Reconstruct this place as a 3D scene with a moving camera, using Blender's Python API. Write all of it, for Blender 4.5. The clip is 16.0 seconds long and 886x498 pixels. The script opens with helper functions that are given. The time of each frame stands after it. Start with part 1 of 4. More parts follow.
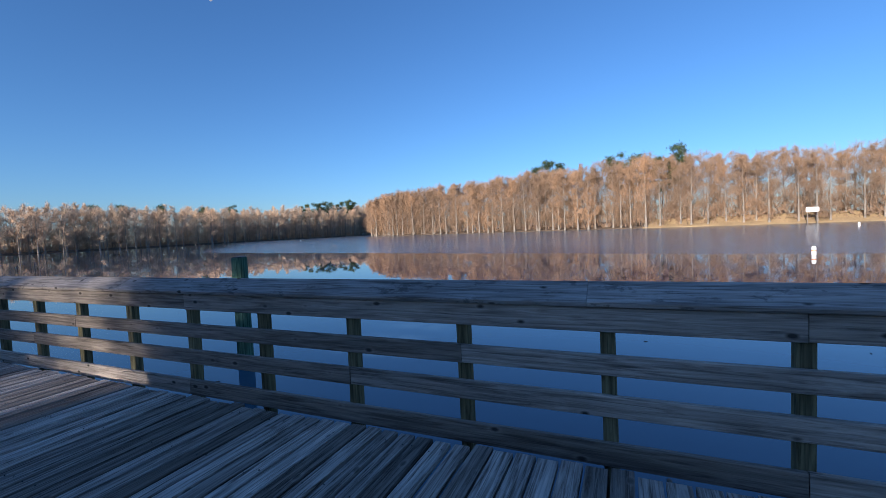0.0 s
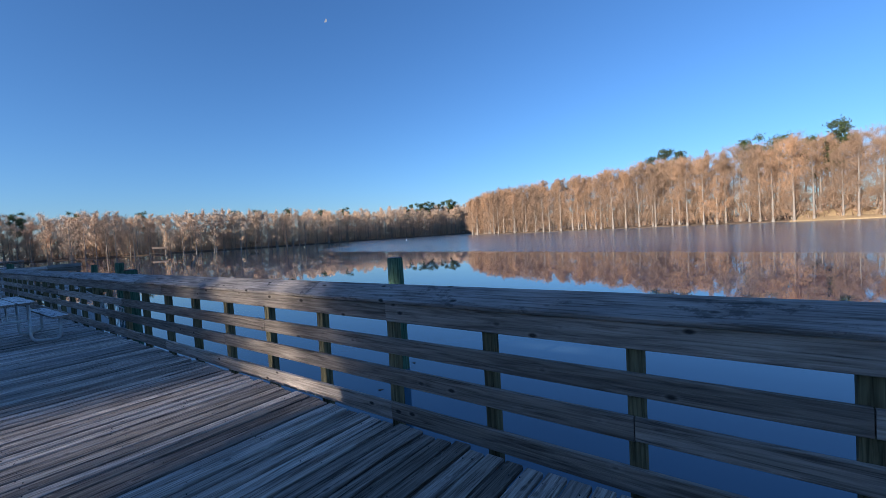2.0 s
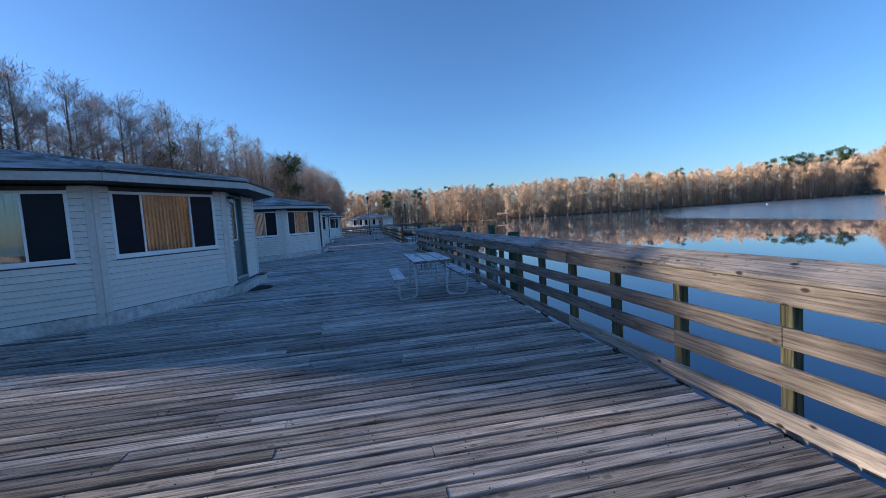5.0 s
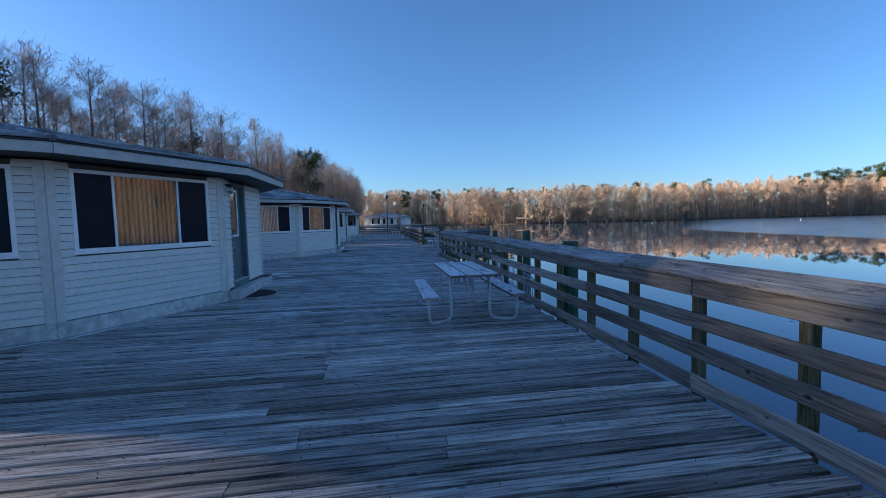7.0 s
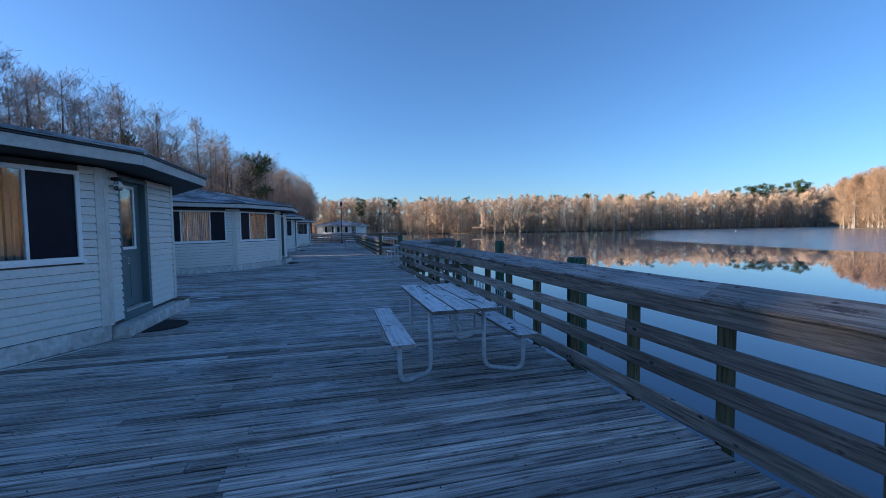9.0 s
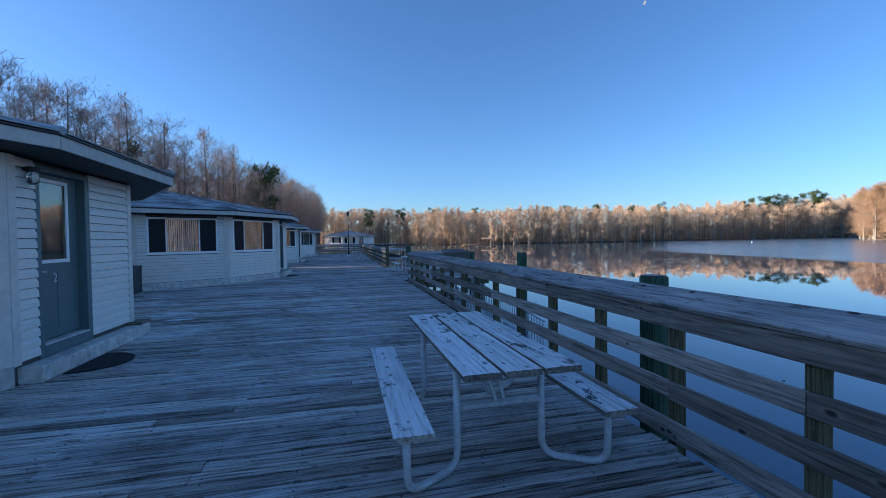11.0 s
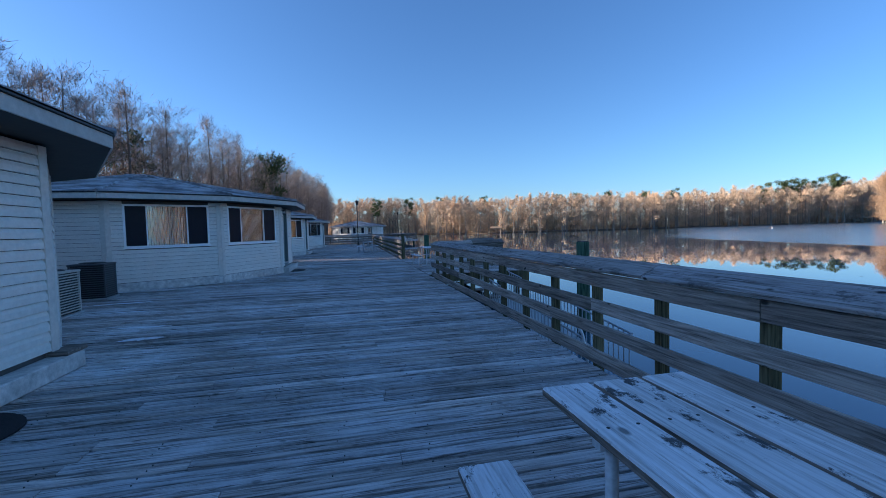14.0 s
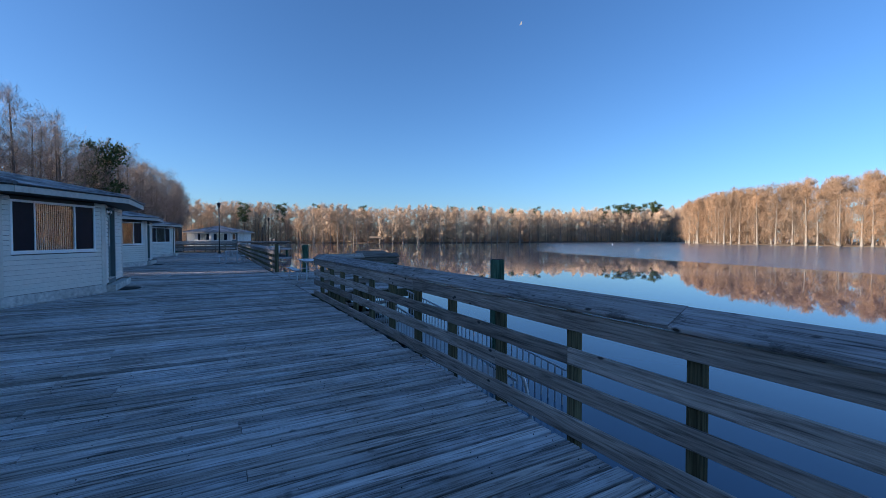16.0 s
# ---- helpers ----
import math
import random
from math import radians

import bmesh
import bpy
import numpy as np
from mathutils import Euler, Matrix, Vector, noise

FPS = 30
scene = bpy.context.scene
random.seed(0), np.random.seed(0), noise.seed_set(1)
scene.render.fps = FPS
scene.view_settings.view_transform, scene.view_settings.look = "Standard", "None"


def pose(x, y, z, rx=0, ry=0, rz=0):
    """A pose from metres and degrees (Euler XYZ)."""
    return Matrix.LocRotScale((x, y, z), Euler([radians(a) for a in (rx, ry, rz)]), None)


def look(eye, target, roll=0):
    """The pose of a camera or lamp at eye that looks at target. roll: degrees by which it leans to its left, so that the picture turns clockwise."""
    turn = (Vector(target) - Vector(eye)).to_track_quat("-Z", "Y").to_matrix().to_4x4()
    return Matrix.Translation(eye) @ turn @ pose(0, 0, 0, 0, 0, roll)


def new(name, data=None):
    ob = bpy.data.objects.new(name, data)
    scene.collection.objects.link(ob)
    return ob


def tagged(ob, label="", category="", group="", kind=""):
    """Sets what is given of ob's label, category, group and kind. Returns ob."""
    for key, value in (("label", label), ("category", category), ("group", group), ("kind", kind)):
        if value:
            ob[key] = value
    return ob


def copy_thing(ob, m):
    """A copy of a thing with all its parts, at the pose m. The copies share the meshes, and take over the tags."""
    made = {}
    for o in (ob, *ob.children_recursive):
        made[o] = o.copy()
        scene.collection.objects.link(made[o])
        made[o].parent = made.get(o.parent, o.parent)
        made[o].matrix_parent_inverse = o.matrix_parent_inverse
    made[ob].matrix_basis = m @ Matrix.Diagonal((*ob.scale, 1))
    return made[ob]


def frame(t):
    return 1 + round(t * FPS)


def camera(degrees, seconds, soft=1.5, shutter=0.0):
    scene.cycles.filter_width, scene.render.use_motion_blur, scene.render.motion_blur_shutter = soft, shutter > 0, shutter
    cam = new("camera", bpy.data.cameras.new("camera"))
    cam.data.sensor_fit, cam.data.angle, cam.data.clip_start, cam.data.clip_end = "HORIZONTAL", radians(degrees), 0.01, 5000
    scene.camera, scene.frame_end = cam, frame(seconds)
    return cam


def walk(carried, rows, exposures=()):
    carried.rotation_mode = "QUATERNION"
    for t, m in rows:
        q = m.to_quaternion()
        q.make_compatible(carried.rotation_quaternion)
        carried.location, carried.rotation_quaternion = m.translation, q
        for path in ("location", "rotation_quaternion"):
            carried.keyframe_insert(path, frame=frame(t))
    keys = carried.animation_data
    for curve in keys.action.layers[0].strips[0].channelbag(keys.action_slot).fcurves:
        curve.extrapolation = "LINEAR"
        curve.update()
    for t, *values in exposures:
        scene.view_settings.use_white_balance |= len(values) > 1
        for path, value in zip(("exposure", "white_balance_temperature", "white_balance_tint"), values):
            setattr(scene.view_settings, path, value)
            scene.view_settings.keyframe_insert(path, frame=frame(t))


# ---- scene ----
cam = camera(93.4, 16.0, soft=0.85)
PATH = [
    (0, (0.296, 0.161, 1.487), (2.125, 0.963, 1.391), -2.6),
    (0.5, (0.354, 0.521, 1.469), (2.144, 1.41, 1.39), -2.8),
    (1, (0.486, 0.877, 1.515), (2.233, 1.848, 1.437), -2.9),
    (1.5, (0.509, 1.263, 1.525), (2.193, 2.34, 1.444), -3.1),
    (2, (0.524, 1.649, 1.533), (2.116, 2.856, 1.453), -3.4),
    (2.5, (0.583, 2.002, 1.56), (2.039, 3.37, 1.473), -3.8),
    (3, (0.583, 2.362, 1.541), (1.857, 3.901, 1.441), -4.5),
    (3.5, (0.539, 2.732, 1.544), (1.582, 4.434, 1.422), -4.7),
    (4, (0.529, 3.112, 1.562), (1.289, 4.957, 1.429), -5.0),
    (4.5, (0.481, 3.52, 1.518), (1.005, 5.445, 1.376), -4.6),
    (5, (0.393, 3.95, 1.517), (0.759, 5.911, 1.372), -3.8),
    (5.2, (0.36, 4.122, 1.503), (0.687, 6.089, 1.354), -3.5),
    (7.3, (0.277, 6.124, 1.53), (0.58, 8.097, 1.404), -1.1),
    (7.5, (0.232, 6.333, 1.528), (0.557, 8.302, 1.408), -1.0),
    (8, (0.244, 6.815, 1.508), (0.63, 8.774, 1.39), -0.9),
    (8.5, (0.317, 7.281, 1.534), (0.77, 9.226, 1.427), -0.9),
    (9, (0.375, 7.741, 1.543), (0.875, 9.675, 1.448), -1.0),
    (9.2, (0.399, 7.91, 1.52), (0.91, 9.842, 1.435), -1.1),
    (11.3, (0.639, 9.684, 1.499), (1.087, 11.633, 1.458), -0.9),
    (11.5, (0.632, 9.867, 1.493), (1.068, 11.818, 1.451), -0.9),
    (12, (0.571, 10.273, 1.499), (0.975, 12.231, 1.452), -1.1),
    (12.5, (0.551, 10.662, 1.464), (0.933, 12.625, 1.407), -1.5),
    (13, (0.577, 11.07, 1.5), (0.953, 13.033, 1.425), -1.8),
    (13.5, (0.51, 11.481, 1.487), (0.899, 13.441, 1.399), -1.8),
    (14, (0.462, 11.909, 1.462), (0.889, 13.86, 1.371), -1.6),
    (14.5, (0.471, 12.354, 1.509), (0.97, 14.289, 1.43), -0.9),
    (15, (0.45, 12.805, 1.521), (1.06, 14.709, 1.46), -0.4),
    (15.5, (0.455, 13.228, 1.498), (1.231, 15.071, 1.453), -0.0),
    (16, (0.541, 13.634, 1.536), (1.511, 15.383, 1.485), -0.0),
]
walk(cam, [(t, look(eye, target, roll)) for t, eye, target, roll in PATH],
     [(0.0, 0.88, 5700, 12), (3.0, 1.05, 5750, 12), (5.0, 1.2, 5950, 12), (9.0, 1.24, 5950, 12), (12.5, 1.36, 5950, 12), (14.5, 1.34, 5950, 12), (16.0, 1.14, 5900, 12)])

# ---- world, sun, exposure ----
SUN_EL = radians(14.0)
SUN_AZ = radians(-77.0)          # clockwise from +Y: the sun stands behind the cabins
sun_dir = Vector((math.cos(SUN_EL) * math.sin(SUN_AZ), math.cos(SUN_EL) * math.cos(SUN_AZ), math.sin(SUN_EL)))
world = bpy.data.worlds.new("world")
scene.world = world
world.use_nodes = True
wn = world.node_tree.nodes
sky = wn.new("ShaderNodeTexSky")
sky.sky_type = "NISHITA"
sky.sun_disc = False
sky.sun_elevation = SUN_EL
sky.sun_rotation = SUN_AZ
sky.altitude = 20
sky.air_density = 1.0
sky.dust_density = 0.5
sky.ozone_density = 5.5
wn["Background"].inputs["Strength"].default_value = 0.09
world.node_tree.links.new(sky.outputs[0], wn["Background"].inputs["Color"])
sun = new("sun", bpy.data.lights.new("sun", "SUN"))
sun.data.energy = 5.0
sun.data.angle = radians(0.6)
sun.data.color = (1.0, 0.83, 0.64)
sun.matrix_world = look(sun_dir * 200, (0, 0, 0))

# ---- materials ----


def material(name, rough=0.6, metal=0.0, spec=0.4):
    m = bpy.data.materials.new(name)
    m.use_nodes = True
    b = m.node_tree.nodes["Principled BSDF"]
    b.inputs["Roughness"].default_value = rough
    b.inputs["Metallic"].default_value = metal
    b.inputs["Specular IOR Level"].default_value = spec
    return m, m.node_tree.nodes, m.node_tree.links, b


def mapped(n, l, scale, offset_random=0.0, source="pos"):
    """World position stretched by scale, shifted for each object."""
    mp = n.new("ShaderNodeMapping")
    mp.inputs["Scale"].default_value = scale
    if source == "pos":
        l.new(n.new("ShaderNodeNewGeometry").outputs["Position"], mp.inputs["Vector"])
    else:
        l.new(n.new("ShaderNodeTexCoord").outputs["Object"], mp.inputs["Vector"])
    if offset_random:
        oi = n.new("ShaderNodeObjectInfo")
        mul = n.new("ShaderNodeVectorMath")
        mul.operation = "SCALE"
        mul.inputs[0].default_value = (37.0, 53.0, 71.0)
        l.new(oi.outputs["Random"], mul.inputs["Scale"])
        l.new(mul.outputs[0], mp.inputs["Location"])
    return mp.outputs[0]


def noise_tex(n, l, vec, scale=1.0, detail=4.0, rough=0.6):
    t = n.new("ShaderNodeTexNoise")
    t.inputs["Scale"].default_value = scale
    t.inputs["Detail"].default_value = detail
    t.inputs["Roughness"].default_value = rough
    l.new(vec, t.inputs["Vector"])
    return t.outputs["Fac"]


def ramp(n, l, fac, stops):
    r = n.new("ShaderNodeValToRGB")
    e = r.color_ramp.elements
    while len(e) < len(stops):
        e.new(0.5)
    for el, (p, c) in zip(e, stops):
        el.position = p
        el.color = (*c, 1) if len(c) == 3 else (c[0], c[0], c[0], 1)
    l.new(fac, r.inputs["Fac"])
    return r.outputs["Color"]


def mix(n, l, a, b, fac, mode="MIX"):
    m = n.new("ShaderNodeMix")
    m.data_type = "RGBA"
    m.blend_type = mode
    for sock, v in ((m.inputs["Factor"], fac), (m.inputs["A"], a), (m.inputs["B"], b)):
        if isinstance(v, bpy.types.NodeSocket):
            l.new(v, sock)
        elif isinstance(v, tuple):
            sock.default_value = (*v, 1)
        else:
            sock.default_value = v
    return m.outputs["Result"]


def bump(n, l, b, height, strength=0.3, dist=0.01):
    bp = n.new("ShaderNodeBump")
    bp.inputs["Strength"].default_value = strength
    bp.inputs["Distance"].default_value = dist
    l.new(height, bp.inputs["Height"])
    l.new(bp.outputs[0], b.inputs["Normal"])


def wood(name, along, dark, light, frost=0.0, frost_col=(0.55, 0.58, 0.62), rough=0.85, knots=0.5, vary=0.5, mildew=0.0, stained=0.5, rings=0.5, thaw=None, spec=0.15, joined=False, crisp=False):
    """Weathered timber: grain drawn out along one axis, knots, stains, tone by board, some frost."""
    m, n, l, b = material(name, rough, 0, spec)
    fine = tuple(1.8 if i == along else 42.0 for i in range(3))
    wide = tuple(0.45 if i == along else 3.2 for i in range(3))
    spots = tuple(3.6 if i == along else 7.0 for i in range(3))
    v1 = mapped(n, l, fine, 1)
    v2 = mapped(n, l, wide, 1)
    v3 = mapped(n, l, spots, 1)
    g1 = noise_tex(n, l, v1, 1.0, 6, 0.65)
    g1.node.inputs["Distortion"].default_value = 0.9
    g2 = noise_tex(n, l, v2, 1.0, 4, 0.6)
    col = ramp(n, l, g1, [(0.3 if crisp else 0.24, tuple(c * 0.25 for c in dark)), (0.40 if crisp else 0.36, dark), (0.50, tuple((p + q) / 2 for p, q in zip(dark, light))), (0.62 if crisp else 0.7, light)])
    # growth lines: contours of a long soft noise
    g3 = noise_tex(n, l, mapped(n, l, tuple(0.4 if i == along else 9.0 for i in range(3)), 1), 1.0, 2, 0.4)
    fold = n.new("ShaderNodeMath")
    fold.operation = "MULTIPLY"
    fold.inputs[1].default_value = 17.0
    l.new(g3, fold.inputs[0])
    pp = n.new("ShaderNodeMath")
    pp.operation = "PINGPONG"
    pp.inputs[1].default_value = 1.0
    l.new(fold.outputs[0], pp.inputs[0])
    line = ramp(n, l, pp.outputs[0], [(0.0, (1.0 - rings,)), (0.35, (1.0 - rings * 0.25,)), (0.7, (1.0,)), (1.0, (1.05,))])
    col = mix(n, l, col, line, 1.0, "MULTIPLY")
    stain = ramp(n, l, g2, [(0.3, (stained,)), (0.62, (1.0,))])
    col = mix(n, l, col, stain, 0.8, "MULTIPLY")
    each = n.new("ShaderNodeNewGeometry").outputs["Random Per Island"] if joined else n.new("ShaderNodeObjectInfo").outputs["Random"]
    tone = ramp(n, l, each, [(0.0, (1 - vary, 1 - vary * 1.04, 1 - vary * 1.1)), (0.45, (0.88, 0.86, 0.83)), (0.7, (1.0, 0.98, 0.96)), (1.0, (1 + vary * 0.7, 1 + vary * 0.7, 1 + vary * 0.68))])
    col = mix(n, l, col, tone, 1.0, "MULTIPLY")
    if frost:
        f = noise_tex(n, l, mapped(n, l, (0.9, 0.9, 0.9)), 1.0, 7, 0.7)
        fm = ramp(n, l, f, [(0.36, (0.12,)), (0.62, (frost,))])
        fg = ramp(n, l, g1, [(0.36, (0.15,)), (0.54, (1.0,))])
        ml7 = n.new("ShaderNodeMath")
        ml7.operation = "MULTIPLY"
        ml7.inputs[1].default_value = 7.3
        l.new(each, ml7.inputs[0])
        fr = n.new("ShaderNodeMath")
        fr.operation = "FRACT"
        l.new(ml7.outputs[0], fr.inputs[0])
        by_board = ramp(n, l, fr.outputs[0], [(0.15, (0.3,)), (0.8, (1.0,))])
        fm = mix(n, l, fm, by_board, 1.0, "MULTIPLY")
        if thaw:
            sep = n.new("ShaderNodeSeparateXYZ")
            l.new(n.new("ShaderNodeNewGeometry").outputs["Position"], sep.inputs[0])
            rng_ = n.new("ShaderNodeMapRange")
            rng_.interpolation_type = "SMOOTHSTEP"
            rng_.inputs["From Min"].default_value, rng_.inputs["From Max"].default_value = thaw
            rng_.inputs["To Min"].default_value = 0.1
            l.new(sep.outputs["Y"], rng_.inputs["Value"])
            fm = mix(n, l, fm, rng_.outputs[0], 1.0, "MULTIPLY")
            for cx_, cy_, rad in DRIFTS:
                off_ = n.new("ShaderNodeVectorMath")
                off_.operation = "DISTANCE"
                off_.inputs[1].default_value = (cx_, cy_, 0)
                l.new(rng_.inputs["Value"].links[0].from_node.inputs[0].links[0].from_socket, off_.inputs[0])
                dr_ = n.new("ShaderNodeMapRange")
                dr_.interpolation_type = "SMOOTHSTEP"
                dr_.inputs["From Min"].default_value, dr_.inputs["From Max"].default_value = rad, rad * 0.2
                l.new(off_.outputs["Value"], dr_.inputs["Value"])
                spot = mix(n, l, dr_.outputs[0], ramp(n, l, f, [(0.35, (0.15,)), (0.6, (1.0,))]), 1.0, "MULTIPLY")
                fm = mix(n, l, fm, spot, 1.0, "LIGHTEN")
        col = mix(n, l, col, frost_col, mix(n, l, fm, fg, 1.0, "MULTIPLY"))
    if mildew:
        mp_ = noise_tex(n, l, mapped(n, l, (7.0, 3.5, 7.0), 1), 1.0, 8, 0.75)
        col = mix(n, l, col, (0.035, 0.035, 0.035), ramp(n, l, mp_, [(0.56, (0.0,)), (0.61, (mildew,))]))
    if knots:
        vo = n.new("ShaderNodeTexVoronoi")
        vo.inputs["Scale"].default_value = 1.0
        l.new(v3, vo.inputs["Vector"])
        rg_ = ramp(n, l, vo.outputs["Distance"], [(0.12, (0.0,)), (0.16, (0.1,)), (0.24, (0.0,))])
        col = mix(n, l, col, light, rg_)
        km = ramp(n, l, vo.outputs["Distance"], [(0.07, (knots,)), (0.135, (0.0,))])
        col = mix(n, l, col, tuple(c * 0.2 for c in dark), km)
    l.new(col, b.inputs["Base Color"])
    bump(n, l, b, g1, 0.9, 0.009)
    return m


def plain(name, color, rough=0.6, metal=0.0, spot=12.0, amount=0.25, relief=0.15, spec=0.4):
    """A painted or raw surface with soft blotches and a fine grain."""
    m, n, l, b = material(name, rough, metal, spec)
    v = mapped(n, l, (1, 1, 1), 1)
    a = noise_tex(n, l, v, spot, 6, 0.65)
    c = noise_tex(n, l, v, spot * 0.13, 4, 0.6)
    lo = tuple(x * (1 - amount) for x in color)
    hi = tuple(min(1, x * (1 + amount * 0.6)) for x in color)
    col = ramp(n, l, a, [(0.3, lo), (0.7, hi)])
    col = mix(n, l, col, ramp(n, l, c, [(0.3, (1 - amount,)), (0.65, (1.0,))]), 0.8, "MULTIPLY")
    l.new(col, b.inputs["Base Color"])
    if relief:
        bump(n, l, b, a, relief, 0.004)
    return m


DRIFTS = ((-2.3, 17.6, 1.25), (-3.3, 19.4, 1.0), (-4.5, 21.5, 0.9), (-1.6, 31.5, 1.2))     # frost blown in beside the cabin steps
DECK_LOOK = dict(crisp=True, frost=0.64, frost_col=(0.84, 0.86, 0.88), vary=0.62, stained=0.55, rings=0.3, thaw=(7.0, 14.0))
M_DECK = wood("weathered_deck_wood", 0, (0.225, 0.19, 0.165), (0.66, 0.59, 0.525), **DECK_LOOK)
M_DECKJ = wood("weathered_deck_wood_joined", 0, (0.225, 0.19, 0.165), (0.66, 0.59, 0.525), joined=True, **DECK_LOOK)
M_RAIL = wood("weathered_rail_wood", 1, (0.2, 0.172, 0.15), (0.55, 0.485, 0.425), vary=0.38, knots=0.97, stained=0.45, rings=0.3)
M_CAP = wood("frosted_cap_wood", 1, (0.2, 0.175, 0.155), (0.56, 0.5, 0.445), frost=0.32, frost_col=(0.7, 0.73, 0.78), vary=0.3, knots=0.97, stained=0.4, rings=0.3, mildew=0.55)
M_RAILX = wood("weathered_cross_wood", 0, (0.2, 0.172, 0.15), (0.55, 0.485, 0.425), vary=0.38, knots=0.97, stained=0.45, rings=0.3)
M_POST = wood("green_treated_post_wood", 2, (0.09, 0.085, 0.05), (0.27, 0.25, 0.15), vary=0.2, knots=0.3)
M_PILE = wood("green_timber_pile", 2, (0.045, 0.1, 0.065), (0.14, 0.25, 0.17), vary=0.2, knots=0.2)
M_TABLE = wood("frosted_table_wood", 1, (0.62, 0.6, 0.58), (0.95, 0.94, 0.93), frost=1.0, frost_col=(0.9, 0.91, 0.93), vary=0.12, knots=0.8, mildew=0.9, stained=0.78, rings=0.32)
M_PLINTH = plain("weathered_painted_plinth", (0.72, 0.69, 0.64), 0.7, 0, 9, 0.4, 0.3)
M_GALV = plain("galvanised_pipe", (0.62, 0.65, 0.67), 0.45, 0.2, 30, 0.2, 0.05)
M_SIDING = plain("beige_vinyl_siding", (0.77, 0.735, 0.665), 0.5, 0, 18, 0.1, 0.04)
M_TRIM = plain("grey_beige_trim_paint", (0.7, 0.66, 0.59), 0.5, 0, 14, 0.14, 0.06)
M_FASCIA = plain("grey_fascia_paint", (0.55, 0.52, 0.47), 0.55, 0, 10, 0.18, 0.08)
# The soffit colour is set far darker than the fascia.
M_SOFFIT = plain("dark_soffit", (0.065, 0.06, 0.055), 0.7, 0, 10, 0.18, 0.06)
M_WHITE = plain("white_vinyl_frame", (0.88, 0.88, 0.86), 0.4, 0, 20, 0.06, 0.02)
M_DOOR = plain("slate_green_door_paint", (0.12, 0.17, 0.175), 0.42, 0, 16, 0.12, 0.03)
M_DARK = plain("dark_metal", (0.03, 0.032, 0.035), 0.45, 0.3, 20, 0.2, 0.05)
M_MAT = plain("dark_door_mat", (0.025, 0.025, 0.028), 0.95, 0, 60, 0.3, 0.5)
M_ACBODY = plain("ac_casing_paint", (0.09, 0.1, 0.11), 0.5, 0.2, 15, 0.15, 0.03)
M_ACPALE = plain("ac_pale_casing_paint", (0.5, 0.5, 0.46), 0.5, 0.1, 15, 0.12, 0.03)
M_BLIND = plain("tan_vertical_blind", (0.38, 0.3, 0.2), 0.7, 0, 9, 0.12, 0.03)
M_NAVY = plain("slate_vertical_blind", (0.1, 0.105, 0.13), 0.6, 0, 9, 0.12, 0.03)
M_PALE = plain("pale_curtain", (0.85, 0.84, 0.8), 0.8, 0, 9, 0.1, 0.03)
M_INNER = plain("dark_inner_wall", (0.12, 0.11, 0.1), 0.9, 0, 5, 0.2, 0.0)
M_PIPE = plain("white_plastic_pipe", (0.8, 0.8, 0.78), 0.35, 0, 15, 0.08, 0.0)
M_GREY = plain("pale_grey_metal", (0.45, 0.47, 0.48), 0.45, 0.4, 20, 0.15, 0.03)
M_SIGN = plain("white_sign_panel", (0.8, 0.8, 0.8), 0.5, 0, 8, 0.05, 0.0)
M_SCREEN = plain("dark_insect_screen", (0.012, 0.017, 0.028), 0.3, 0, 40, 0.2, 0.0, 0.1)
M_INK = plain("dark_letter_paint", (0.03, 0.03, 0.035), 0.6, 0, 8, 0.1, 0.0)
M_NUMBER = plain("pale_number_plate", (0.62, 0.62, 0.6), 0.4, 0, 8, 0.1, 0.0)


def roof_material():
    m, n, l, b = material("frosted_grey_shingle", 0.9, 0, 0.25)
    v = mapped(n, l, (1, 1, 1))
    a = noise_tex(n, l, v, 26, 5, 0.7)
    f = noise_tex(n, l, v, 1.1, 6, 0.65)
    col = ramp(n, l, a, [(0.3, (0.06, 0.06, 0.065)), (0.7, (0.16, 0.16, 0.165))])
    col = mix(n, l, col, (0.55, 0.57, 0.6), ramp(n, l, f, [(0.38, (0.05,)), (0.64, (0.8,))]))
    l.new(col, b.inputs["Base Color"])
    bump(n, l, b, a, 0.4, 0.01)
    return m


def glass_material():
    m, n, l, b = material("window_glass", 0.01, 0, 0.5)
    b.inputs["Base Color"].default_value = (0.82, 0.86, 0.86, 1)
    b.inputs["Transmission Weight"].default_value = 1.0
    b.inputs["IOR"].default_value = 1.85
    return m


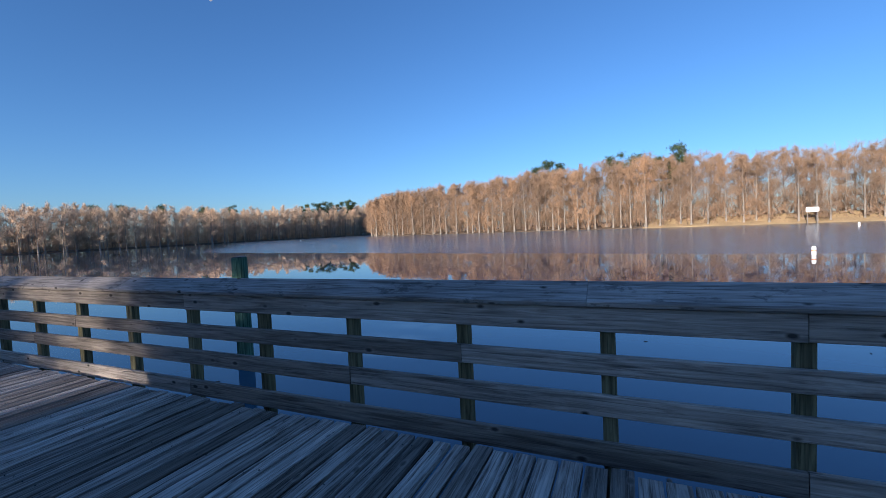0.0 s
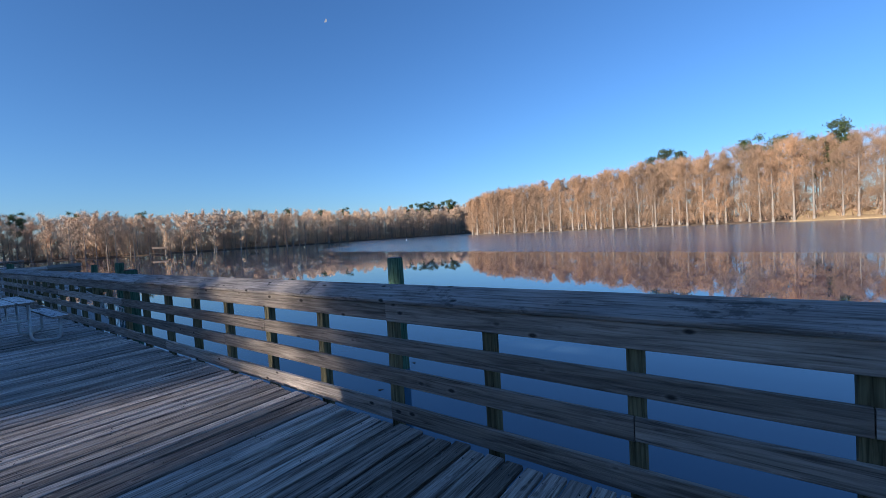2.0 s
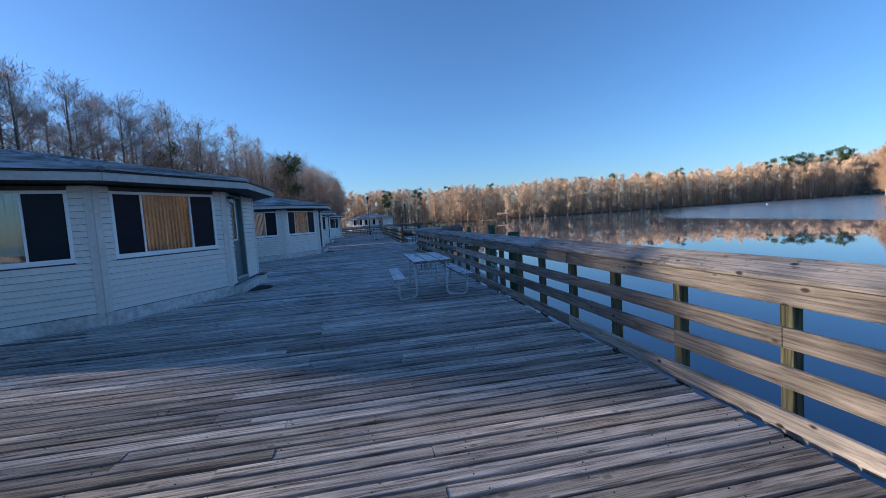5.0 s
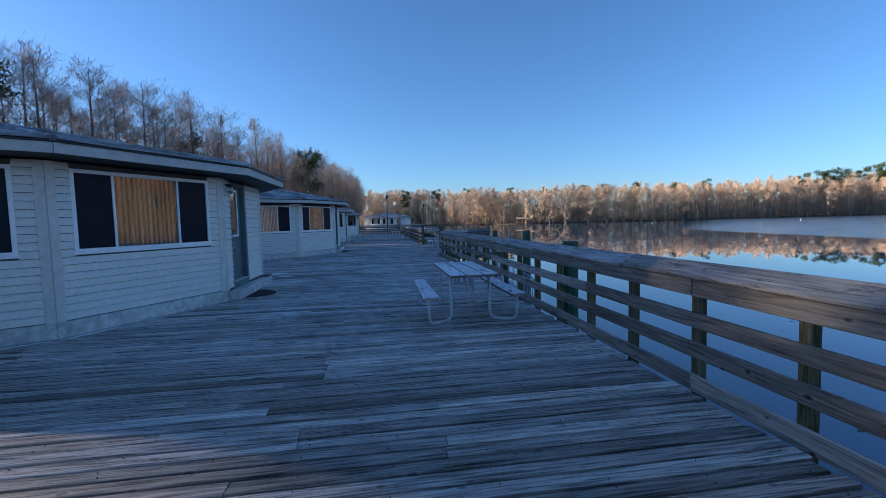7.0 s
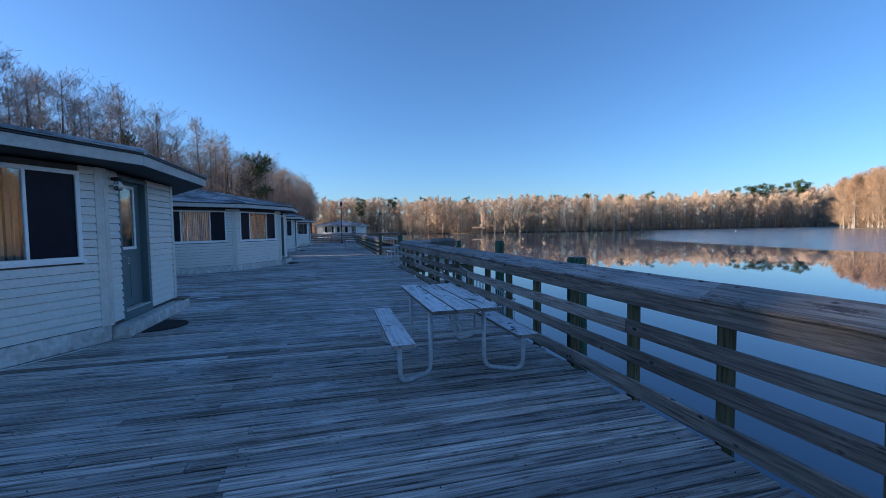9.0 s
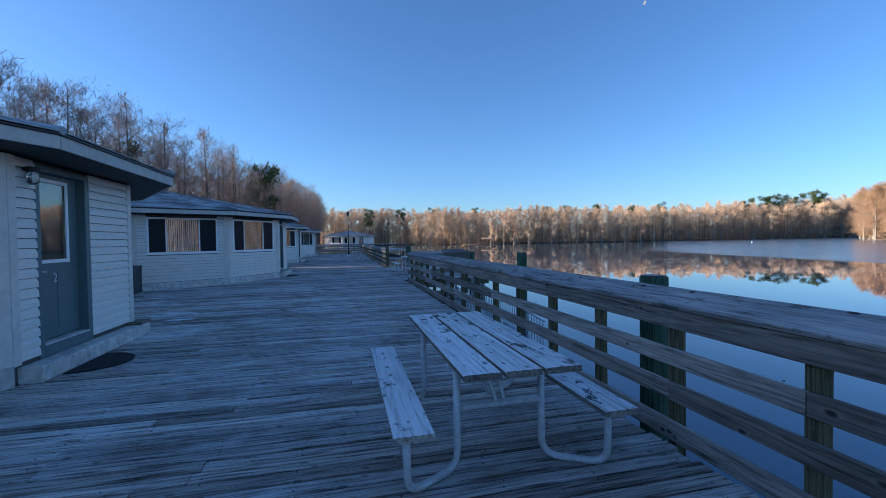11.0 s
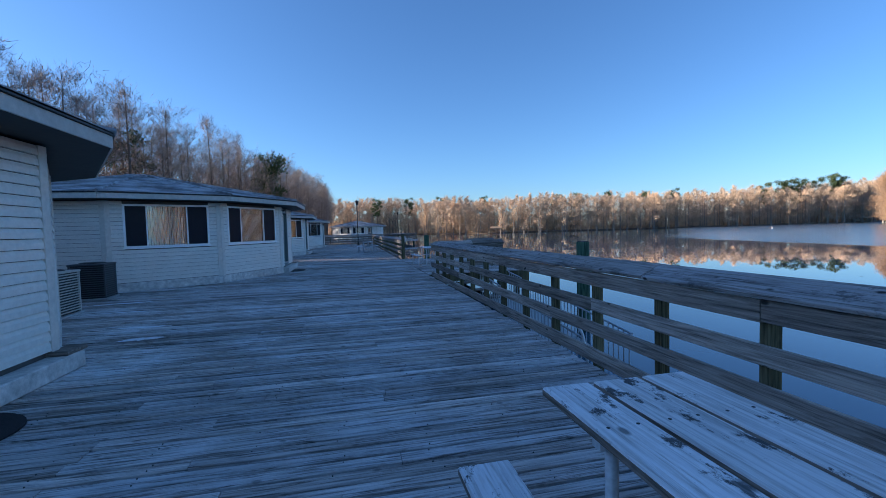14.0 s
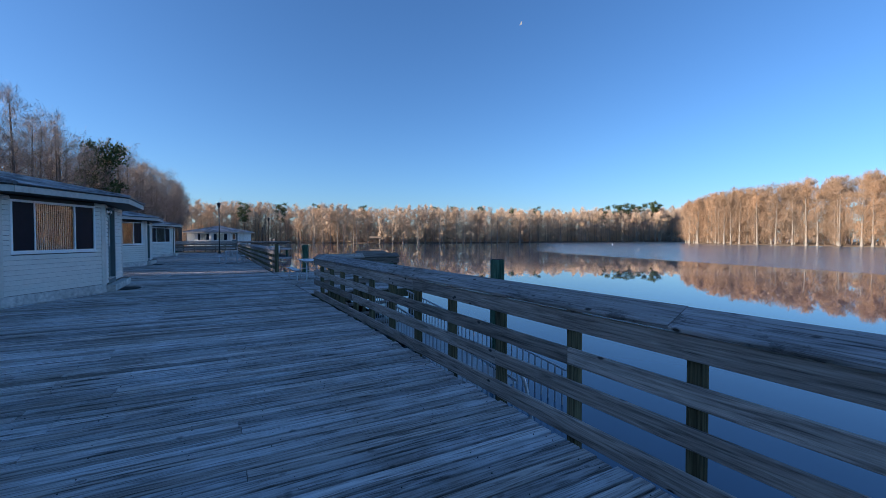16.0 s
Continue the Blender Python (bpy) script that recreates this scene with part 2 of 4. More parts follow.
def water_material():
    """A dark still lake, ruffled by a breeze off the point."""
    m, n, l, b = material("lake_water", 0.02, 0, 0.5)
    b.inputs["Base Color"].default_value = (0.055, 0.105, 0.165, 1)
    b.inputs["IOR"].default_value = 1.45
    pos = mapped(n, l, (1, 1, 1))
    wob = noise_tex(n, l, mapped(n, l, (0.02, 0.05, 1)), 1.0, 4, 0.6)

    def zone(coef, lo, hi, wobble):
        d = n.new("ShaderNodeVectorMath")
        d.operation = "DOT_PRODUCT"
        d.inputs[1].default_value = coef
        l.new(pos, d.inputs[0])
        ad = n.new("ShaderNodeMath")
        ad.operation = "MULTIPLY_ADD"
        ad.inputs[1].default_value = wobble
        l.new(wob, ad.inputs[0])
        l.new(d.outputs["Value"], ad.inputs[2])
        r = n.new("ShaderNodeMapRange")
        r.interpolation_type = "SMOOTHSTEP"
        r.inputs["From Min"].default_value, r.inputs["From Max"].default_value = lo, hi
        l.new(ad.outputs[0], r.inputs["Value"])
        return r.outputs[0]

    breeze = mix(n, l, zone((1, -0.27, 0), 34.5, 37.5, 6.0), zone((1, -0.9, 0), -14.0, 4.0, 14.0), 1.0, "MULTIPLY")
    fine = noise_tex(n, l, mapped(n, l, (1.3, 2.4, 1)), 1.0, 4, 0.6)
    swell = noise_tex(n, l, mapped(n, l, (0.25, 0.4, 1)), 1.0, 2, 0.5)
    l.new(ramp(n, l, breeze, [(0.0, (0.012,)), (1.0, (0.18,))]), b.inputs["Roughness"])
    h = mix(n, l, mix(n, l, (0, 0, 0), fine, breeze), swell, 0.04)
    bump(n, l, b, h, 0.15, 0.1)
    return m


def twig_material(name, lo, hi):
    m, n, l, b = material(name, 0.85, 0, 0.2)
    g = n.new("ShaderNodeNewGeometry")
    oi = n.new("ShaderNodeObjectInfo")
    col = ramp(n, l, g.outputs["Random Per Island"], [(0.0, lo), (1.0, hi)])
    big = noise_tex(n, l, mapped(n, l, (0.09, 0.09, 0.05)), 1.0, 3, 0.5)
    col = mix(n, l, col, ramp(n, l, big, [(0.3, (0.72, 0.74, 0.78)), (0.7, (1.15, 1.08, 1.0))]), 1.0, "MULTIPLY")
    col = mix(n, l, col, ramp(n, l, oi.outputs["Random"], [(0.0, (0.78, 0.8, 0.84)), (1.0, (1.16, 1.1, 1.04))]), 1.0, "MULTIPLY")
    l.new(col, b.inputs["Base Color"])
    return m


M_TAN = plain("tan_boathouse_wood", (0.32, 0.23, 0.15), 0.8, 0, 3, 0.25, 0.1)
M_FROST = plain("white_frost", (0.82, 0.85, 0.88), 0.8, 0, 30, 0.15, 0.3)
M_ROOF = roof_material()
M_GLASS = glass_material()
M_WATER = water_material()
M_TWIG = twig_material("rust_brown_cypress_twigs", (0.24, 0.16, 0.1), (0.43, 0.3, 0.2))
# Far-shore tan is raised in colour to stand in for missing sunlight.
M_TWIGF = twig_material("sun_lightened_tan_cypress_twigs", (0.46, 0.345, 0.245), (0.68, 0.53, 0.385))
M_TWIGG = twig_material("grey_brown_bare_twigs", (0.23, 0.185, 0.16), (0.46, 0.385, 0.335))
M_RUST = twig_material("rust_brown_dry_leaves", (0.15, 0.095, 0.06), (0.33, 0.21, 0.14))
M_NEEDLE = twig_material("dark_green_pine_needles", (0.03, 0.05, 0.02), (0.09, 0.13, 0.05))
M_BARK = plain("pale_cypress_bark", (0.3, 0.262, 0.22), 0.9, 0, 6, 0.35, 0.4)
M_BARKD = plain("brown_pine_bark", (0.16, 0.12, 0.095), 0.9, 0, 6, 0.35, 0.4)
M_LAND = plain("leaf_litter_ground", (0.17, 0.12, 0.08), 0.95, 0, 0.8, 0.35, 0.3)
M_SAND = plain("tan_reed_bank", (0.42, 0.3, 0.16), 0.95, 0, 2.5, 0.3, 0.3)

# ---- mesh helpers ----


def mesh_of(name, V, Fc, mats, smooth=False, tris=False):
    me = bpy.data.meshes.new(name)
    if tris:
        V = np.asarray(V, np.float32)
        Fc = np.asarray(Fc, np.int32)
        me.vertices.add(len(V))
        me.vertices.foreach_set("co", V.ravel())
        me.loops.add(Fc.size)
        me.loops.foreach_set("vertex_index", Fc.ravel())
        me.polygons.add(len(Fc))
        me.polygons.foreach_set("loop_start", np.arange(0, Fc.size, 3, dtype=np.int32))
        me.polygons.foreach_set("loop_total", np.full(len(Fc), 3, np.int32))
        me.update(calc_edges=True)
    else:
        me.from_pydata([tuple(v) for v in V], [], [tuple(f) for f in Fc])
        me.update()
    if smooth:
        me.polygons.foreach_set("use_smooth", [True] * len(me.polygons))
    for m in mats if isinstance(mats, (list, tuple)) else [mats]:
        me.materials.append(m)
    return me


def place(name, me, parent=None, m=None, label=""):
    ob = new(name, me)
    if parent is not None:
        ob.parent = parent
    if m is not None:
        ob.matrix_local = m
    if label:
        ob["label"] = label
    return ob


class Geo:
    """Verts and faces gathered for one mesh."""

    def __init__(self):
        self.V, self.F = [], []

    def add(self, V, F):
        k = len(self.V)
        self.V += [tuple(v) for v in V]
        self.F += [tuple(i + k for i in f) for f in F]
        return self

    def box(self, x0, x1, y0, y1, z0, z1, ch=0.0, m=None):
        """A box; ch chamfers its four longest edges."""
        lo, hi = (x0, y0, z0), (x1, y1, z1)
        size = [hi[i] - lo[i] for i in range(3)]
        ax = max(range(3), key=lambda i: size[i])
        a, b = (ax + 1) % 3, (ax + 2) % 3
        if ch:
            ring = [(lo[a] + ch, lo[b]), (hi[a] - ch, lo[b]), (hi[a], lo[b] + ch), (hi[a], hi[b] - ch),
                    (hi[a] - ch, hi[b]), (lo[a] + ch, hi[b]), (lo[a], hi[b] - ch), (lo[a], lo[b] + ch)]
        else:
            ring = [(lo[a], lo[b]), (hi[a], lo[b]), (hi[a], hi[b]), (lo[a], hi[b])]
        n = len(ring)
        V = []
        for end in (lo[ax], hi[ax]):
            for p, q in ring:
                c = [0, 0, 0]
                c[ax], c[a], c[b] = end, p, q
                V.append(c)
        F = [tuple(range(n))[::-1], tuple(range(n, 2 * n))] + [(i, (i + 1) % n, n + (i + 1) % n, n + i) for i in range(n)]
        if m is not None:
            V = [m @ Vector(v) for v in V]
        return self.add(V, F)

    def tube(self, pts, r, n=8, r1=None):
        pts = [Vector(p) for p in pts]
        k = len(pts)
        V, F = [], []
        up = Vector((0.31, 0.27, 0.91))
        for i, p in enumerate(pts):
            d = (pts[min(i + 1, k - 1)] - pts[max(i - 1, 0)]).normalized()
            s = d.cross(up)
            if s.length < 1e-3:
                s = d.cross(Vector((1, 0, 0)))
            s.normalize()
            t = s.cross(d)
            rr = r if r1 is None else r + (r1 - r) * i / (k - 1)
            V += [p + (s * math.cos(a) + t * math.sin(a)) * rr for a in (2 * math.pi * j / n for j in range(n))]
        for i in range(k - 1):
            F += [(i * n + j, i * n + (j + 1) % n, (i + 1) * n + (j + 1) % n, (i + 1) * n + j) for j in range(n)]
        F += [tuple(range(n))[::-1], tuple(range((k - 1) * n, k * n))]
        return self.add(V, F)

    def lathe(self, prof, n=16, c=(0, 0)):
        """prof: (radius, z) from below up."""
        V, F = [], []
        for r, z in prof:
            V += [(c[0] + r * math.cos(2 * math.pi * j / n), c[1] + r * math.sin(2 * math.pi * j / n), z) for j in range(n)]
        for i in range(len(prof) - 1):
            F += [(i * n + j, i * n + (j + 1) % n, (i + 1) * n + (j + 1) % n, (i + 1) * n + j) for j in range(n)]
        F += [tuple(range(n))[::-1], tuple(range((len(prof) - 1) * n, len(prof) * n))]
        return self.add(V, F)

    def prism(self, ring, z0, z1):
        """A flat outline (anticlockwise from above) raised from z0 to z1."""
        n = len(ring)
        V = [(x, y, z0) for x, y in ring] + [(x, y, z1) for x, y in ring]
        F = [tuple(range(n))[::-1], tuple(range(n, 2 * n))] + [(i, (i + 1) % n, n + (i + 1) % n, n + i) for i in range(n)]
        return self.add(V, F)

    def mesh(self, name, mats, smooth=False):
        return mesh_of(name, self.V, self.F, mats, smooth)


def part(name, geo, mat, parent, label="", smooth=False, m=None):
    return place(name, geo.mesh(name, mat, smooth), parent, m, label)


def thing(name, m, label, category, group="", kind=""):
    ob = new(name)
    ob.empty_display_size = 0.2
    ob.matrix_world = m
    return tagged(ob, label, category, group, kind)


def bend(pts, r=0.1, n=5):
    """A polyline with its corners rounded."""
    out = [Vector(pts[0])]
    for a, b, c in zip(pts, pts[1:], pts[2:]):
        a, b, c = Vector(a), Vector(b), Vector(c)
        p, q = b + (a - b).normalized() * r, b + (c - b).normalized() * r
        for i in range(n + 1):
            u = i / n
            out.append(p * (1 - u) ** 2 + b * 2 * u * (1 - u) + q * u * u)
    return out + [Vector(pts[-1])]

# ---- water and land ----
WATER_Z = -0.9
g = Geo()
g.add([(-2500, -2500, WATER_Z), (2500, -2500, WATER_Z), (2500, 2500, WATER_Z), (-2500, 2500, WATER_Z)], [(0, 1, 2, 3)])
tagged(place("water", g.mesh("water", M_WATER)), "calm brown lake water mirroring the sky and trees", "water", kind="structure")


def polar(heading, dist, origin=(0.3, 5.0)):
    a = radians(heading)
    return Vector((origin[0] + dist * math.sin(a), origin[1] + dist * math.cos(a), 0))


# shore lines, walked with the land on the left hand or beyond
FAR = [polar(*p) for p in ((-4, 258), (6, 250), (9, 244), (12, 228), (18, 224), (26, 227), (34, 238), (40, 254), (45, 276), (50, 300), (56, 345), (61, 440), (66, 520))]
ISLE = [polar(*p) for p in ((57.6, 262), (57.9, 225), (60, 206), (66, 186), (75, 163), (84, 145), (93, 133), (103, 127), (113, 127), (126, 135), (140, 160))]
WEST = [Vector(p) for p in ((-62, -40, 0), (-46, 0, 0), (-36, 30, 0), (-29, 55, 0), (-21, 90, 0), (-14, 130, 0), (-8, 190, 0), (-17, 255, 0))]


def resample(line, step):
    out, left = [], 0.0
    for a, b in zip(line, line[1:]):
        d = (b - a).length
        t = left
        while t < d:
            out.append((a + (b - a) * (t / d), (b - a).normalized()))
            t += step
        left = t - d
    return out


def land(name, line, side, depth, label, mat, top=0.5):
    """A bank that rises from the water along a shore line, and the ground behind it."""
    rows = resample(line, 6.0)
    V, F = [], []
    for i, (p, d) in enumerate(rows):
        nrm = Vector((-d.y, d.x, 0)) * side
        for j, (off, z) in enumerate(((-0.4, WATER_Z - 0.3), (0.6, WATER_Z + 0.25), (3.0, WATER_Z + top), (depth, WATER_Z + top + 1.5))):
            w = 0.8 * noise.noise(Vector((p.x * 0.11, p.y * 0.11, j))) if j < 3 else 0
            V.append(p + nrm * (off + w) + Vector((0, 0, z)))
    for i in range(len(rows) - 1):
        for j in range(3):
            a, b, c, d4 = i * 4 + j, i * 4 + j + 1, i * 4 + j + 5, i * 4 + j + 4
            F.append((a, d4, c, b) if side > 0 else (a, b, c, d4))
    tagged(place(name, mesh_of(name, V, F, mat)), label, "ground", kind="structure")


land("ground_far_shore", FAR, 1, 260, "dark leaf-littered bank along the far shore", M_LAND)
land("ground_point", ISLE, 1, 200, "dark leaf-littered bank under the cypress point", M_LAND)
land("ground_west_bank", WEST, 1, 150, "shaded leaf-littered bank behind the cabins", M_LAND)
land("reed_bank", [polar(*p, ) for p in ((94, 131.5), (103, 125.5), (113, 125.5), (124, 132))], 1, 6, "sunlit bank of tan reeds and sand", M_SAND, 0.9)

# ---- deck underside and platform ----
DECK_X0, DECK_X1 = -13.0, 2.92
DECK_Y0, DECK_Y1 = -9.0, 65.0
g = Geo()
for y in np.arange(DECK_Y0 + 0.3, DECK_Y1, 2.4):
    g.box(DECK_X0, DECK_X1 - 0.02, y, y + 0.06, -0.30, -0.045)
for x in np.arange(DECK_X0 + 0.3, DECK_X1, 2.0):
    g.box(x, x + 0.09, DECK_Y0, DECK_Y1, -0.55, -0.305)
deck = thing("floor", Matrix(), "weathered grey plank deck boards, lightly frosted", "deck", kind="structure")
part("joist", g, M_POST, deck)
g = Geo()
for x in (-12.0, -8.0, -4.0, 0.0, 2.6):
    for y in np.arange(-8, 65, 6.0):
        g.lathe([(0.13, -3.0), (0.13, -0.56)], 8, (x, y))
part("support_pile", g, M_PILE, deck)

# ---- railings ----
PITCH_POST = 0.988


def railing(name, m, length, first_post, label, wood_mat, joints, kick=True, spacing=PITCH_POST, seed=1, post_top=0.98):
    """A railing along local +X; the deck lies at local +Y, the water at -Y. Sloped cap, fascia, two rails and a kick board on square posts."""
    rng = random.Random(seed)
    top = thing(name, m, label, "railing")
    pg = Geo().box(-0.045, 0.045, -0.13, -0.041, -0.62, post_top, 0.006)
    pm = pg.mesh("post", M_POST)
    x = first_post
    while x < length:
        place("post", pm, top, pose(x, rng.uniform(-0.004, 0.004), 0, 0, rng.uniform(-0.5, 0.5), 0))
        x += spacing
    rows = [("fascia_board", 0.80, 0.9525, 0), ("rail", 0.517, 0.652, 1), ("rail", 0.25, 0.39, 2)] + ([("kick_board", -0.065, 0.088, 3)] if kick else [])
    for nm, z0, z1, k in rows:
        cuts = [0.0] + sorted(c for c in joints[k] if 0.3 < c < length - 0.3) + [length]
        for a, b in zip(cuts, cuts[1:]):
            w = rng.uniform(-0.004, 0.004)
            part(nm, Geo().box(a + 0.003, b - 0.003, -0.0405 + w, -0.002 + w, z0 + rng.uniform(-0.004, 0.004), z1 + rng.uniform(-0.004, 0.004), 0.005), wood_mat, top)
    cuts = [0.0] + sorted(c for c in joints[4] if 0.3 < c < length - 0.3) + [length]
    tilt = Matrix.Translation((0, 0.03, 0.975)) @ Matrix.Rotation(radians(-26), 4, "X")
    for a, b in zip(cuts, cuts[1:]):
        lift = rng.uniform(-0.003, 0.004)
        part("cap_board", Geo().box(a + 0.0012, b - 0.0012, -0.245, 0.0, lift - 0.019, lift + 0.019, 0.006, tilt), M_CAP if wood_mat is M_RAIL else wood_mat, top)
    return top


def joints_for(first, length, seed, extra=()):
    rng = random.Random(seed)
    out = []
    for k in range(5):
        n = rng.randint(1, 4)
        row, i = [], n
        while first + i * PITCH_POST < length:
            row.append(first + i * PITCH_POST)
            i += 5
        out.append(row)
    return out


RAIL_Y0, RAIL_Y1, RAIL_X = -8.0, 25.65, 3.05
FIRST = (0.275 - RAIL_Y0) % PITCH_POST
base = 0.275 + 4 * PITCH_POST - RAIL_Y0       # a post at which the kick board is jointed
rail_joints = [[base + PITCH_POST * (5 * i + s) + e for i in range(-3, 6)] for s, e in ((0, 0), (2, 0), (-2, 0), (0, 0), (1, 0.12))]
ALONG = pose(RAIL_X, RAIL_Y0, 0, 0, 0, 90)
railing("deck_railing", ALONG, RAIL_Y1 - RAIL_Y0, FIRST, "weathered timber deck railing with a sloped cap board", M_RAIL, rail_joints, seed=3)
railing("deck_railing", pose(RAIL_X, 34.0, 0, 0, 0, 90), 31.0, 0.06, "weathered timber deck railing beyond the dock opening", M_RAIL, joints_for(0.06, 31, 5), seed=4)
railing("cross_railing", pose(3.0, 65.0, 0, 0, 0, 180), 9.0, 0.1, "dark timber railing across the end of the deck", M_RAILX, joints_for(0.1, 9, 6), seed=5)
railing("dock_railing", pose(5.5, 25.3, 0, 0, 0, 180), 2.3, 0.1, "short timber railing beside the dock steps", M_RAILX, joints_for(0.1, 2.3, 7), kick=False, seed=6)
railing("dock_railing", pose(6.0, 27.6, 0, 0, 0, 180), 1.1, 0.1, "short timber railing at the dock edge", M_RAILX, joints_for(0.1, 1.1, 8), kick=False, seed=7)
railing("pier_railing", pose(12.0, 86.0, 0, 0, 0, 180), 17.0, 0.1, "distant dark timber pier railing", M_RAILX, joints_for(0.1, 17, 9), seed=8, spacing=1.6)

# end post of the second railing, with a white pipe beside it
post = thing("gate_post", pose(3.12, 33.85, 0), "thick square timber post with a flat top", "post")
part("post_body", Geo().box(-0.075, 0.075, -0.075, 0.075, -1.4, 1.28, 0.012), M_POST, post)
part("post_cap", Geo().box(-0.085, 0.085, -0.085, 0.085, 1.281, 1.30, 0.006), M_DARK, post)
pipe = thing("pipe_sleeve", pose(3.224, 33.85, 0), "short white plastic pipe strapped to the gate post", "pipe")
part("pipe_body", Geo().tube([(0, 0, 0.86), (0, 0, 1.2)], 0.03, 10), M_PIPE, pipe, smooth=True)


def pile(x, y, top, r=0.14, label="round green timber pile with a dark flat top"):
    p = thing("mooring_pile", pose(x, y, WATER_Z), label, "pile", "mooring piles")
    h = top - WATER_Z
    rng = random.Random(int(x * 100 + y))
    g = Geo()
    n = 18
    V, F = [], []
    prof = [(1.04, -2.0), (1.03, 0.0), (1.01, h * 0.35), (1.0, h * 0.7), (0.99, h - 0.012), (0.93, h)]
    for i, (k, z) in enumerate(prof):
        for j in range(n):
            w = 1 + 0.03 * math.sin(3 * j * 2 * math.pi / n + x) + rng.uniform(-0.012, 0.012)
            V.append((r * k * w * math.cos(2 * math.pi * j / n), r * k * w * math.sin(2 * math.pi * j / n), z))
    for i in range(len(prof) - 1):
        F += [(i * n + j, i * n + (j + 1) % n, (i + 1) * n + (j + 1) % n, (i + 1) * n + j) for j in range(n)]
    F.append(tuple(range((len(prof) - 1) * n, len(prof) * n)))
    g.add(V, F)
    part("shaft", g, M_PILE, p, smooth=True)
    part("top_cap", Geo().lathe([(r * 0.9, h - 0.01), (r * 0.88, h + 0.012)], 18), M_DARK, p)


for px, py, pt in ((6.03, 6.93, 1.12), (3.80, 13.17, 1.09), (5.56, 20.43, 1.11), (4.3, 33.4, 1.22), (6.9, 29.5, 0.9)):
    pile(px, py, pt)

# ---- dock in the opening ----
dock = thing("dock_platform", pose(0, 0, 0), "weathered timber landing reaching out over the water", "dock")
rng = random.Random(12)
dm = Geo().box(-0.5, 0.5, -0.083, 0.083, -0.04, 0.0, 0.004).mesh("plank", M_DECK)
y = 25.8
while y < 33.8:
    ob = place("plank", dm, dock, pose(4.7, y, rng.uniform(-0.003, 0.003)))
    ob.scale = (3.5, 1, 1)
    y += 0.175
part("beam", Geo().box(2.95, 6.45, 25.75, 25.85, -0.3, -0.045).box(2.95, 6.45, 33.6, 33.7, -0.3, -0.045).box(6.3, 6.4, 25.86, 33.59, -0.3, -0.045), M_POST, dock)
part("support_post", Geo().box(6.2, 6.35, 26.0, 26.15, -3, -0.31).box(6.2, 6.35, 33.2, 33.35, -3, -0.31).box(3.1, 3.25, 29.9, 30.05, -3, -0.05), M_POST, dock)

# lower landing with a picket gangway beside the railing
gang = thing("gangway", pose(4.55, 23.6, -0.05, 0, 0, -90), "pale metal gangway with thin picket sides sloping to the water", "gangway")
SL = math.tan(radians(5.5))
L = 5.6
part("walkway", Geo().add([(0, -0.45, -0.48), (L, -0.45, -0.48 - L * SL), (L, 0.45, -0.48 - L * SL), (0, 0.45, -0.48),
                           (0, -0.45, -0.42), (L, -0.45, -0.42 - L * SL), (L, 0.45, -0.42 - L * SL), (0, 0.45, -0.42)],
                          [(3, 2, 1, 0), (4, 5, 6, 7), (0, 1, 5, 4), (1, 2, 6, 5), (2, 3, 7, 6), (3, 0, 4, 7)]), M_GREY, gang)
for s in (-0.45, 0.45):
    part("handrail", Geo().tube([(0, s, 0.22), (L, s, 0.22 - L * SL)], 0.018, 8), M_GREY, gang)
    for i in range(38):
        x = 0.08 + i * 0.147
        part("picket", Geo().box(x - 0.008, x + 0.008, s - 0.008, s + 0.008, -0.42 - x * SL, 0.21 - x * SL), M_GREY, gang)
hose = thing("curved_pipe", pose(3.75, 17.2, 0), "white plastic pipe curving down beside the railing", "pipe")
part("pipe_body", Geo().tube(bend([(0, 0.9, -0.05), (0, 0.25, -0.05), (0, 0.0, -0.95)], 0.2, 6), 0.022, 8), M_PIPE, hose, smooth=True)
steps = thing("dock_steps", pose(4.0, 22.4, 0), "dark timber steps down to the water", "steps")
for i in range(4):
    part("tread", Geo().box(-0.5, 0.5, 1.2 - i * 0.3, 1.48 - i * 0.3, -0.12 - i * 0.19, -0.08 - i * 0.19, 0.005), M_RAILX, steps)
for s in (-0.53, 0.53):
    part("stringer", Geo().add([(s - 0.02, 1.5, -0.3), (s + 0.02, 1.5, -0.3), (s + 0.02, 0.2, -1.1), (s - 0.02, 0.2, -1.1),
                                (s - 0.02, 1.5, -0.05), (s + 0.02, 1.5, -0.05), (s + 0.02, 0.2, -0.85), (s - 0.02, 0.2, -0.85)],
                               [(0, 1, 2, 3), (7, 6, 5, 4), (0, 4, 5, 1), (1, 5, 6, 2), (2, 6, 7, 3), (3, 7, 4, 0)]), M_RAILX, steps)

# ---- picnic tables ----


